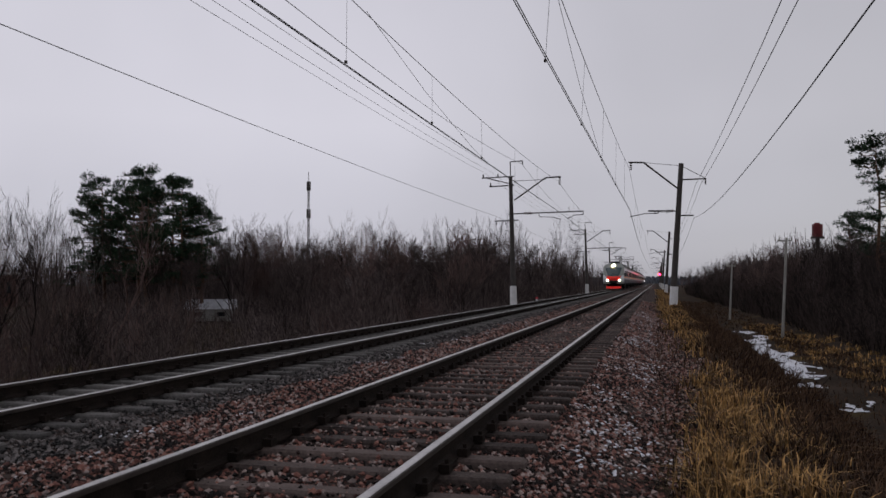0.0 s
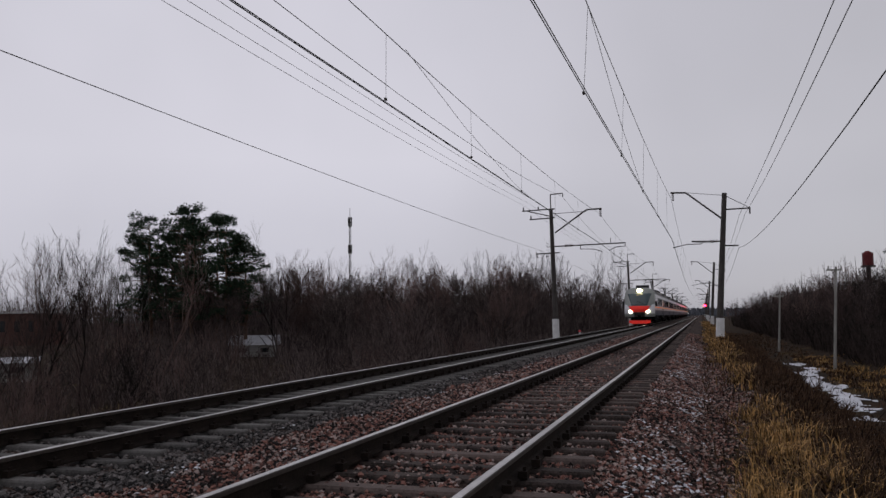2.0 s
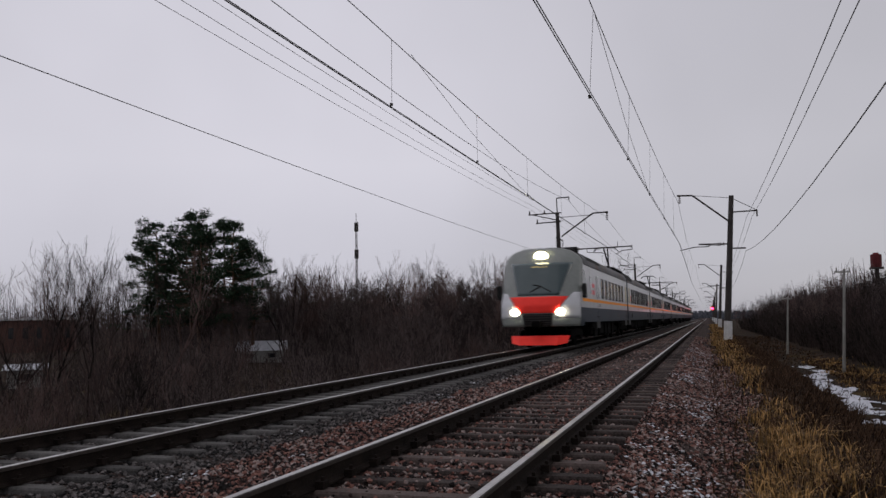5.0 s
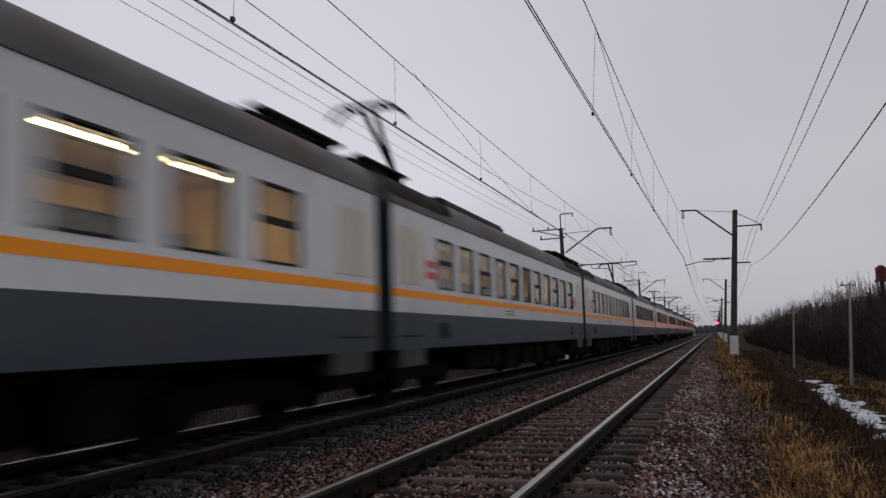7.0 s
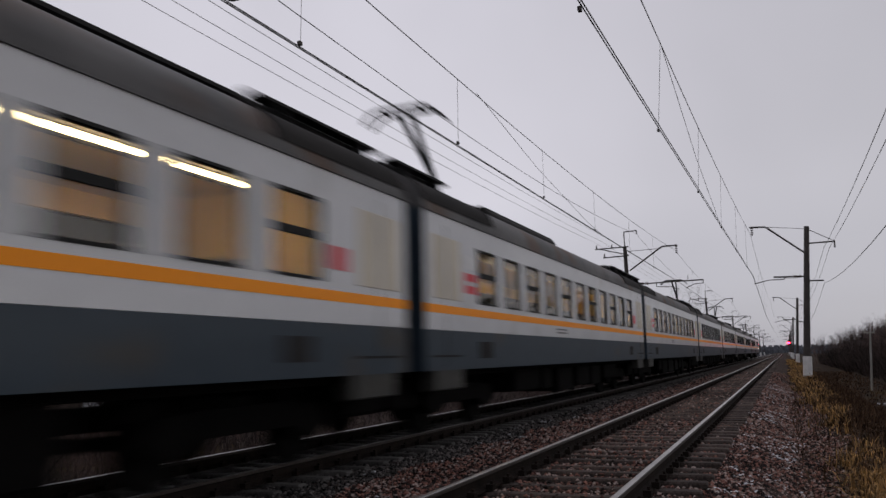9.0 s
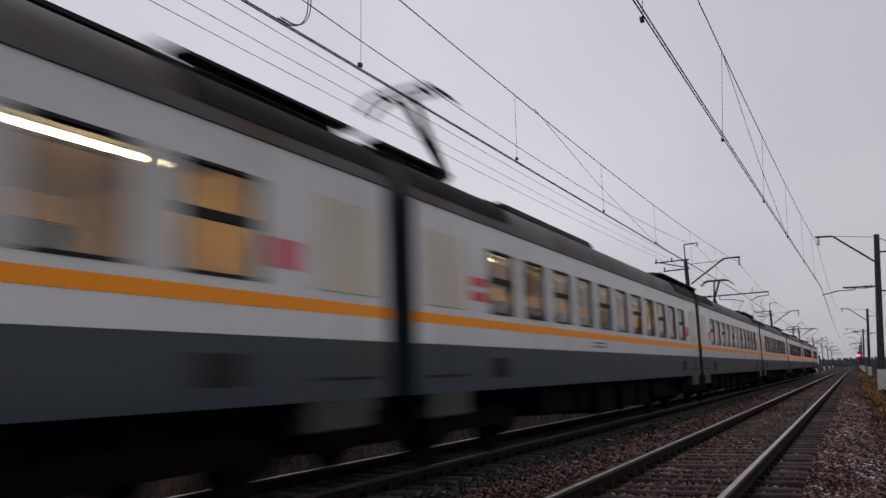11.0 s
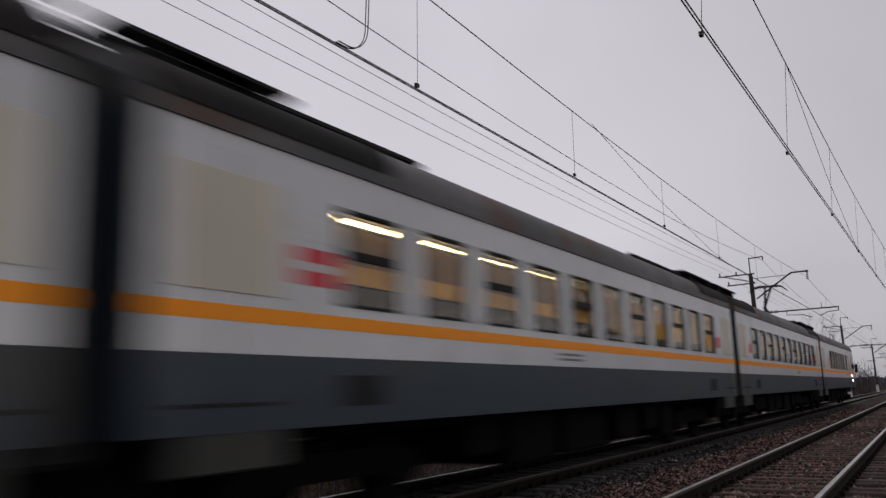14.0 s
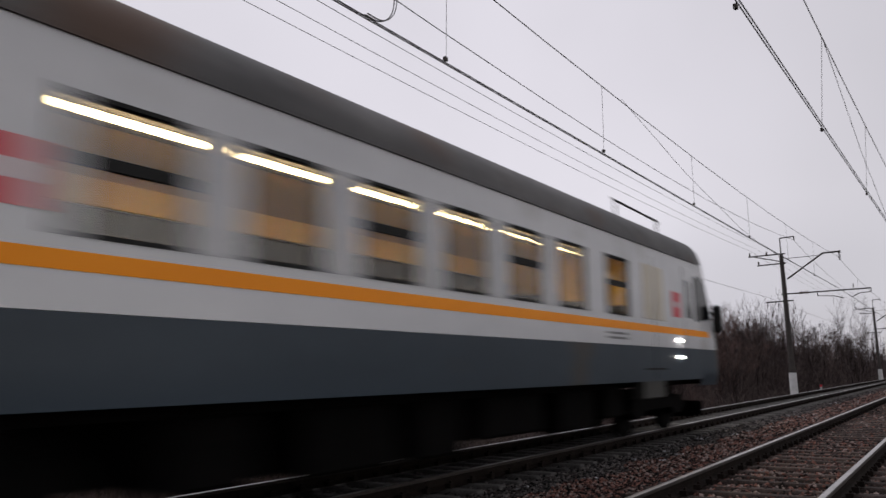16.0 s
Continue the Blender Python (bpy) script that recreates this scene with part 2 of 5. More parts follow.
M_TOPLAMP = material("top_lamp", (0.9, 0.9, 0.7), 0.3, glow=((1.0, 0.9, 0.5), 26.0))
M_DISPLAY = material("route_display", (0.5, 0.4, 0.1), 0.4, glow=((1.0, 0.75, 0.25), 0.6))
M_MARKER = material("marker_lamp", (0.9, 0.9, 0.9), 0.3, glow=((1.0, 0.97, 0.92), 10.0))
M_REDLAMP = material("red_lamp", (0.8, 0.02, 0.05), 0.3, glow=((1.0, 0.002, 0.008), 200.0))
M_GLASS = glass("car_glass", (0.74, 0.72, 0.66))
M_SHIELD = material("windscreen", (0.03, 0.05, 0.055), 0.06, second=(0.045, 0.07, 0.075), scale=1, spec=0.5)


# ---- mesh helpers ----
def mesh_object(name, verts, faces, mat, parent=None, label="", smooth=False):
    me = bpy.data.meshes.new(name)
    me.from_pydata([tuple(v) for v in verts], [], [tuple(f) for f in faces])
    me.validate()
    if mat:
        me.materials.append(mat)
    if smooth:
        me.shade_smooth()
    ob = new(name, me)
    ob.parent = parent
    if label:
        ob["label"] = label
    return ob


def part(name, bm, mat, parent=None, label="", smooth=False):
    """Link a bmesh as one mesh object under a thing or a part."""
    me = bpy.data.meshes.new(name)
    bmesh.ops.recalc_face_normals(bm, faces=bm.faces)
    bm.to_mesh(me)
    bm.free()
    me.materials.append(mat)
    if smooth:
        me.shade_smooth()
    ob = new(name, me)
    ob.parent = parent
    if label:
        ob["label"] = label
    return ob


def same(ob, parent, x=0.0, y=0.0, z=0.0, rz=0.0):
    """One more piece on the same mesh."""
    o = new(ob.name.split(".")[0], ob.data)
    o.parent = parent
    o.matrix_basis = pose(x, y, z, 0, 0, rz)
    return o


def box(bm, x0, x1, y0, y1, z0, z1, bevel=0.0):
    r = bmesh.ops.create_cube(bm, size=1.0)
    for v in r["verts"]:
        v.co = Vector((x0 + (v.co.x + 0.5) * (x1 - x0), y0 + (v.co.y + 0.5) * (y1 - y0), z0 + (v.co.z + 0.5) * (z1 - z0)))
    if bevel:
        es = list({e for v in r["verts"] for e in v.link_edges})
        bmesh.ops.bevel(bm, geom=es, offset=bevel, segments=1, affect="EDGES")
    return bm


def one_box(*a, bevel=0.0):
    return box(bmesh.new(), *a, bevel=bevel)


def bar(bm, p, q, r0, r1=None, sides=6):
    """A round bar from p to q."""
    p, q = Vector(p), Vector(q)
    d = q - p
    m = Matrix.Translation((p + q) / 2) @ d.to_track_quat("Z", "Y").to_matrix().to_4x4()
    bmesh.ops.create_cone(bm, cap_ends=True, segments=sides, radius1=r0, radius2=r0 if r1 is None else r1, depth=d.length, matrix=m)
    return bm


def thing(name, label, category, group="", at=None):
    ob = new(name)
    ob.empty_display_size = 0.2
    if at is not None:
        ob.matrix_basis = at
    return tagged(ob, label, category, group)


# ---- ground ----
NEAR_X, FAR_X, FAR_Z = -2.31, -6.96, -0.10
TRACK_END = 520.0


def ease(a, b, x):
    s = min(1.0, max(0.0, (x - a) / (b - a)))
    return s * s * (3 - 2 * s)


def ground_z(x, y):
    z = -0.52
    z -= 2.15 * ease(1.0, 5.0, x)
    z += 0.5 * ease(8.5, 14, x) + 1.0 * ease(14, 60, x)
    z -= 2.3 * ease(9.6, 13.5, -x)
    bumps = noise.noise(Vector((x * 0.35, y * 0.35, 3.0))) * 0.16 + noise.noise(Vector((x * 1.3, y * 1.3, 7.0))) * 0.06
    return z + bumps * ease(0.4, 1.5, abs(x + 4.9) - 4.7) * (1 if x > -9 else 1.0)


def axis(stops):
    """Grid lines: (from, to, step) runs."""
    out = []
    for a, b, s in stops:
        out += list(np.arange(a, b, s))
    return out + [stops[-1][1]]


def build_ground():
    xs = axis([(-2500, -400, 300), (-400, -100, 50), (-100, -30, 7), (-30, -9, 0.8), (-9, 0, 3), (0, 10, 0.4), (10, 30, 1.5), (30, 100, 10), (100, 400, 60), (400, 2500, 300)])
    ys = axis([(-300, -40, 40), (-40, 0, 4), (0, 40, 0.7), (40, 120, 2), (120, 300, 10), (300, 700, 40), (700, 3500, 400)])
    v = [(x, y, ground_z(x, y)) for y in ys for x in xs]
    n = len(xs)
    f = [(j * n + i, j * n + i + 1, (j + 1) * n + i + 1, (j + 1) * n + i) for j in range(len(ys) - 1) for i in range(n - 1)]
    g = mesh_object("ground", v, f, M_EARTH, smooth=True)
    tagged(g, "dark brown earth embankment with withered grass", "ground", kind="structure")


BED = [(-9.75, -0.75), (-9.2, -0.62), (-8.75, -0.37), (-8.3, -0.335), (-5.6, -0.335), (-5.2, -0.35), (-4.6, -0.33), (-3.75, -0.235), (-3.2, -0.225), (-1.5, -0.225), (-0.95, -0.245), (-0.62, -0.3), (-0.28, -0.44), (0.0, -0.53), (0.25, -0.66)]


def bed_z(x):
    return float(np.interp(x, [p[0] for p in BED], [p[1] for p in BED]))


def build_bed():
    xs = [p[0] for p in BED]
    ys = axis([(-60, 0, 4), (0, 60, 0.6), (60, 200, 4), (200, 760, 40)])
    v, n = [], len(xs)
    for y in ys:
        for x, z in BED:
            v.append((x + 0.05 * noise.noise(Vector((x, y * 0.9, 1))), y, z + 0.025 * noise.noise(Vector((x * 2, y * 2, 5)))))
    f = [(j * n + i, j * n + i + 1, (j + 1) * n + i + 1, (j + 1) * n + i) for j in range(len(ys) - 1) for i in range(n - 1)]
    tagged(mesh_object("ballast", v, f, M_BALLAST, smooth=True), "reddish brown crushed stone ballast under both tracks", "ballast", kind="structure")


STONE_SHAPE = np.array([(1, 0, 0), (0, 1, 0), (-1, 0, 0), (0, -1, 0), (0, 0, 1), (0, 0, -1)], float)
STONE_FACES = np.array([(0, 1, 4), (1, 2, 4), (2, 3, 4), (3, 0, 4), (1, 0, 5), (2, 1, 5), (3, 2, 5), (0, 3, 5)])


def scatter_stones(name, places, sizes, mat, label, category, flat=0.75):
    """Many small angular stones in one mesh."""
    k = len(places)
    rng = np.random.default_rng(4)
    v = STONE_SHAPE[None] * rng.uniform(0.6, 1.25, (k, 6, 1)) * sizes[:, None, None]
    v[:, :, 2] *= flat
    a = rng.uniform(0, 6.283, k)
    tilt = rng.uniform(-0.6, 0.6, k)
    y2 = v[:, :, 1] * np.cos(tilt)[:, None] - v[:, :, 2] * np.sin(tilt)[:, None]
    z2 = v[:, :, 1] * np.sin(tilt)[:, None] + v[:, :, 2] * np.cos(tilt)[:, None]
    x2 = v[:, :, 0] * np.cos(a)[:, None] - y2 * np.sin(a)[:, None]
    y3 = v[:, :, 0] * np.sin(a)[:, None] + y2 * np.cos(a)[:, None]
    v = np.stack([x2, y3, z2], 2) + places[:, None, :]
    f = (STONE_FACES[None] + (np.arange(k) * 6)[:, None, None]).reshape(-1, 3)
    return tagged(mesh_object(name, v.reshape(-1, 3).tolist(), f.tolist(), mat), label, category, kind="stuff")


def on_rail_or_sleeper(x, y):
    for cx, full in ((NEAR_X, 1.36), (FAR_X, 1.36)):
        if min(abs(x - cx - 0.797), abs(x - cx + 0.797)) < 0.10:
            return True
    return False


def build_stones():
    rng = np.random.default_rng(11)
    pts, size, grey, grey_size = [], [], [], []
    for y0, y1, count in ((-8, 2.5, 12000), (2.5, 9, 42000), (9, 18, 44000), (18, 34, 32000), (34, 60, 18000)):
        x = rng.uniform(-9.2, 0.25, count)
        y = rng.uniform(y0, y1, count)
        s = (0.011 + 0.024 * rng.random(count) ** 1.6) * (1 + np.abs(y - 2) * 0.014)
        for a, b, c in zip(x, y, s):
            if on_rail_or_sleeper(a, b):
                continue
            if a > -0.35 and rng.random() < 0.45 + 0.8 * (a + 0.35):
                continue
            if abs(a - NEAR_X) < 1.36 or abs(a - FAR_X) < 1.36:
                ph = (b / 0.545) % 1.0
                clear = 0.93 if a < -4.5 else 0.9 if a > -1.45 else 0.5 if abs(a - NEAR_X) < 0.6 else 0.68
                if min(ph, 1 - ph) < (0.13 if a < -4.5 else 0.19) and rng.random() < clear:
                    continue
            low = 0.0
            if abs(a - NEAR_X) < 0.7 and min(ph, 1 - ph) < 0.2:
                low = -0.02
            if abs(a - FAR_X) < 1.36:
                if rng.random() < 0.25 or min(ph, 1 - ph) < 0.2:
                    continue
            (grey if a < -5.0 + 0.5 * noise.noise(Vector((a, b * 0.7, 3.0))) else pts).append((a, b, max(bed_z(a), -0.53) + c * 0.35 - low))
            (grey_size if grey and grey[-1][:2] == (a, b) else size).append(c)
    for a, b, c in zip(rng.uniform(-0.95, 1.1, 56000), 3 + 42 * rng.random(56000) ** 1.3, rng.uniform(0.009, 0.024, 56000)):
        if a > 0.0 and rng.random() < 0.1 + 1.3 * max(0.0, a - verge_edge(b) + 0.25 - 0.35 * noise.noise(Vector((a * 0.8, b * 0.55, 6.0)))):
            continue
        pts.append((a, b, (max(bed_z(a), -0.53) if a < 0.1 else max(bed_z(a), ground_z(a, b))) + c * 0.4))
        size.append(c * (1 + b * 0.015))
    scatter_stones("ballast_stones", np.array(pts), np.array(size), M_STONE, "loose angular reddish and grey ballast stones", "stones")
    scatter_stones("ballast_stones", np.array(grey), np.array(grey_size), M_STONEGREY, "loose dark grey oily stones about the far track", "stones")
    # clumps of old snow caught between the stones beside the near track and in the far cess
    pts, size = [], []
    for _ in range(440):
        y = rng.uniform(3.5, 40)
        if rng.random() < 0.72:
            x = rng.normal(-0.5, 0.3)
        elif rng.random() < 0.5:
            x = rng.normal(-5.0, 0.35)
        else:
            x = rng.uniform(-8.3, -5.6)
        if noise.noise(Vector((x * 1.2, y * 0.45, 2))) < -0.05 or on_rail_or_sleeper(x, y):
            continue
        for _ in range(rng.integers(3, 9)):
            a, b = x + rng.normal(0, 0.07), y + rng.normal(0, 0.12)
            if on_rail_or_sleeper(a, b):
                continue
            pts.append((a, b, max(bed_z(a), -0.53) + 0.02))
            size.append(rng.uniform(0.012, 0.034))
    scatter_stones("snow_patches", np.array(pts), np.array(size), M_SNOW, "thin patches of old snow on the ballast", "snow", flat=0.35)


# ---- tracks ----
RAIL = [(-0.075, -0.18), (0.075, -0.18), (0.075, -0.165), (0.02, -0.145), (0.01, -0.13), (0.01, -0.055), (0.036, -0.04), (0.036, -0.014), (0.031, -0.004), (0.02, 0.0)]
RAIL = RAIL + [(-x, z) for x, z in reversed(RAIL[2:])]


def build_track(name, cx, cz, label, concrete):
    track = thing(name, label, "track", at=pose(cx, 0, cz))
    ys = axis([(-60, 0, 12), (0, 80, 4), (80, TRACK_END, 40)])
    for side in (-1, 1):
        v, f = [], []
        n = len(RAIL)
        for y in ys:
            v += [(side * 0.797 + x, y, z) for x, z in RAIL]
        for j in range(len(ys) - 1):
            for i in range(n):
                f.append((j * n + i, j * n + (i + 1) % n, (j + 1) * n + (i + 1) % n, (j + 1) * n + i))
        rail = mesh_object("rail", v, f, M_RAIL, track, "dark rusty steel rail with a polished head")
        rail.data.materials.append(M_RAILTOP)
        rail.data.materials.append(M_RAILHEAD)
        for p in rail.data.polygons:
            low = min(rail.data.vertices[i].co.z for i in p.vertices)
            p.material_index = 1 if low > -0.006 else 2 if low > -0.045 else 0
    # fastenings, joined
    v, f = [], []
    cube = np.array([(x, y, z) for x in (-1, 1) for y in (-1, 1) for z in (-1, 1)], float)
    quads = [(0, 1, 3, 2), (4, 6, 7, 5), (0, 4, 5, 1), (2, 3, 7, 6), (0, 2, 6, 4), (1, 5, 7, 3)]
    for i in range(-6, 200):
        for s in (-0.797, 0.797):
            for d in (-0.1, 0.1):
                for dx, hz, hx in ((0.0, 0.03, 0.038), (0.01 * (1 if d > 0 else -1), 0.05, 0.014)):
                    b = len(v)
                    v += (cube * (hx, 0.05 if hx > 0.02 else 0.014, hz) + (s + d + dx, i * 0.545, -0.155 + hz * 0.5)).tolist()
                    f += [tuple(b + q for q in quad) for quad in quads]
    tagged(mesh_object("rail_fastening", v, f, M_RAIL, track, "rusty clips and bolts that hold the rails"), kind="stuff")
    # sleepers: single pieces near by
    bm = one_box(-1.35, 1.35, -0.125, 0.125, -0.36, -0.178, bevel=0.02)
    for vert in bm.verts:
        if vert.co.z > -0.25:
            vert.co.y *= 0.72
            if abs(vert.co.x) < 0.4:
                vert.co.z -= 0.03
    first = part("sleeper", bm, concrete, track)
    rng = random.Random(3)
    first.matrix_basis = pose(0, 0, 0)
    for i in range(1, 290):
        same(first, track, rng.uniform(-0.03, 0.03), i * 0.545, rng.uniform(-0.012, 0.004), rng.uniform(-0.6, 0.6))
    v, f = [], []
    for i in list(range(-60, 0)) + list(range(290, int(TRACK_END / 0.545))):
        b = len(v)
        v += (cube * (1.35, 0.11, 0.09) + (0, i * 0.545, -0.27)).tolist()
        f += [tuple(b + q for q in quad) for quad in quads]
    tagged(mesh_object("sleeper_row", v, f, concrete, track), kind="stuff")
    return track


# ---- masts and wires ----
def mast_left(lean):
    """Concrete mast with a cantilever towards the track, a hook on top and two field side arms."""
    m = thing("catenary_mast", "dark concrete catenary mast with steel brackets and a whitewashed foot", "mast", "masts along the railway")
    k = lean
    part("shaft", bar(bmesh.new(), (0, 0, 0.3), (9.35 * k, 0, 9.35), 0.2, 0.13, 10), M_MAST, m)
    part("foot", bar(bmesh.new(), (0, 0, -0.6), (1.35 * k, 0, 1.37), 0.26, 0.24, 10), M_WHITEBASE, m, "whitewashed concrete foot")
    bm = bmesh.new()
    for p, q in (((9.3 * k, 0, 9.2), (10.4 * k, 0, 10.42)), ((10.4 * k, 0, 10.42), (0.72, 0, 10.46)), ((0.72, 0, 10.46), (0.72, 0, 10.2))):
        bar(bm, p, q, 0.04)
    part("hook", bm, M_STEEL, m)
    bm = bmesh.new()
    bar(bm, (0.1, 0, 7.6), (2.4, 0, 9.17), 0.055)
    bar(bm, (2.4, 0, 9.17), (3.48, 0, 9.2), 0.055)
    bar(bm, (0.1, 0, 9.0), (2.4, 0, 9.05), 0.02)
    part("cantilever", bm, M_STEEL, m)
    bm = bmesh.new()
    for i in range(4):
        bar(bm, (3.4, 0, 9.13 - i * 0.14), (3.4, 0, 9.05 - i * 0.14), 0.1, 0.04, 8)
    part("insulator", bm, M_INSUL, m)
    bm = bmesh.new()
    bar(bm, (-0.35, 0, 6.6), (5.08, 0, 6.68), 0.045)
    bar(bm, (5.05, 0, 6.68), (5.05, 0, 6.42), 0.025)
    for p, q in (((5.05, 6.45), (4.4, 6.4)), ((4.4, 6.4), (3.9, 6.16)), ((1.9, 6.63), (1.9, 6.36)), ((1.9, 6.36), (2.9, 6.3)), ((2.9, 6.3), (3.45, 6.12))):
        bar(bm, (p[0], 0, p[1]), (q[0], 0, q[1]), 0.025)
    bar(bm, (4.05, 0, 6.68), (4.05, 0, 7.05), 0.02)
    part("steady_arm", bm, M_STEEL, m)
    bm = bmesh.new()
    for x in (0.82, 0.95, 1.15, 1.28):
        bar(bm, (x, 0, 6.63), (x + 0.07, 0, 6.63), 0.13, 0.06, 10)
    part("insulator", bm, M_INSUL, m)
    bm = bmesh.new()
    bar(bm, (-2.3, 0, 9.3), (0.1, 0, 9.35), 0.045)
    bar(bm, (-1.75, 0, 8.65), (0.1, 0, 8.7), 0.045)
    bar(bm, (-2.0, 0, 9.3), (0.05, 0, 8.75), 0.035)
    for x, z in ((-2.2, 9.35), (-1.65, 8.7), (-1.1, 9.35)):
        bar(bm, (x, 0, z), (x, 0, z + 0.22), 0.05)
    part("feeder_arm", bm, M_STEEL, m)
    bm = bmesh.new()
    bar(bm, (-1.35, 0, 6.1), (0.4, 0, 6.15), 0.045)
    bar(bm, (-0.7, 0, 6.1), (-0.95, 0, 5.6), 0.025)
    for x in (-1.25, -0.55):
        bar(bm, (x, 0, 5.95), (x, 0, 5.8), 0.06, 0.03)
        bar(bm, (x, 0, 6.1), (x, 0, 5.8), 0.02)
    part("lower_arm", bm, M_STEEL, m)
    return m


def mast_right(lean):
    m = thing("catenary_mast", "concrete catenary mast with a bracket and a whitewashed foot", "mast", "masts along the railway")
    k = lean
    part("shaft", bar(bmesh.new(), (0, 0, 0.3), (9.15 * k, 0, 9.15), 0.21, 0.15, 10), M_MAST, m)
    part("foot", bar(bmesh.new(), (0, 0, -0.6), (1.3 * k, 0, 1.28), 0.27, 0.25, 10), M_WHITEBASE, m, "whitewashed concrete foot")
    bm = bmesh.new()
    bar(bm, (7.45 * k, 0, 7.45), (-1.7, 0, 9.3), 0.055)
    bar(bm, (-1.7, 0, 9.3), (-2.65, 0, 9.35), 0.055)
    bar(bm, (9.0 * k, 0, 9.0), (-1.7, 0, 9.3), 0.015)
    part("cantilever", bm, M_STEEL, m)
    bm = bmesh.new()
    for i in range(4):
        bar(bm, (-2.5, 0, 9.3 - i * 0.13), (-2.5, 0, 9.23 - i * 0.13), 0.09, 0.05, 8)
    part("insulator", bm, M_INSUL, m)
    bm = bmesh.new()
    bar(bm, (6.0 * k, 0, 6.1), (-1.45, 0, 6.16), 0.045)
    for p, q in (((-1.45, 6.12), (-0.2, 6.02)), ((-0.2, 6.02), (0.1, 6.1))):
        bar(bm, (p[0], 0, p[1]), (q[0], 0, q[1]), 0.015)
    for p, q in (((-0.75, 6.14), (-0.85, 5.98)), ((-0.85, 5.98), (-1.7, 5.99)), ((-1.7, 5.99), (-2.6, 5.8))):
        bar(bm, (p[0], 0, p[1]), (q[0], 0, q[1]), 0.028)
    part("steady_arm", bm, M_STEEL, m)
    bm = bmesh.new()
    for x in (-0.3, -0.17, 0.03):
        bar(bm, (x, 0, 6.12), (x + 0.07, 0, 6.12), 0.13, 0.06, 10)
    part("insulator", bm, M_INSUL, m)
    bm = bmesh.new()
    bar(bm, (8.1 * k, 0, 8.1), (2.15, 0, 8.12), 0.045)
    bar(bm, (2.1, 0, 8.1), (2.1, 0, 7.75), 0.05)
    bar(bm, (9.0 * k, 0, 9.0), (2.15, 0, 8.12), 0.02)
    part("feeder_arm", bm, M_STEEL, m)
    bm = bmesh.new()
    bar(bm, (5.8 * k, 0, 5.82), (1.35, 0, 5.8), 0.045)
    part("lower_arm", bm, M_STEEL, m)
    return m


def wire(name, pts, r, label, group="overhead wires"):
    """A thin round wire through the points."""
    bm = bmesh.new()
    rings = []
    for p in pts:
        rings.append([bm.verts.new((p[0] + r * math.cos(a), p[1], p[2] + r * math.sin(a))) for a in (0.5, 1.76, 3.01, 4.27, 5.53)])
    for a, b in zip(rings, rings[1:]):
        for i in range(5):
            bm.faces.new((a[i], a[(i + 1) % 5], b[(i + 1) % 5], b[i]))
    return tagged(part(name, bm, M_WIRE), label, "wire", group)


def spans(stops, sag):
    """Points from mast to mast; stops: (x, y, z)."""
    out = []
    for (x0, y0, z0), (x1, y1, z1) in zip(stops, stops[1:]):
        for i in range(12):
            s = i / 12
            out.append((x0 + (x1 - x0) * s, y0 + (y1 - y0) * s, z0 + (z1 - z0) * s - 4 * sag * s * (1 - s)))
    return out + [stops[-1]]


LEFT_Y = [-8, 58.5, 121, 184, 247, 310, 373, 436]
RIGHT_Y = [-14, 54, 126, 198, 262, 330, 395]


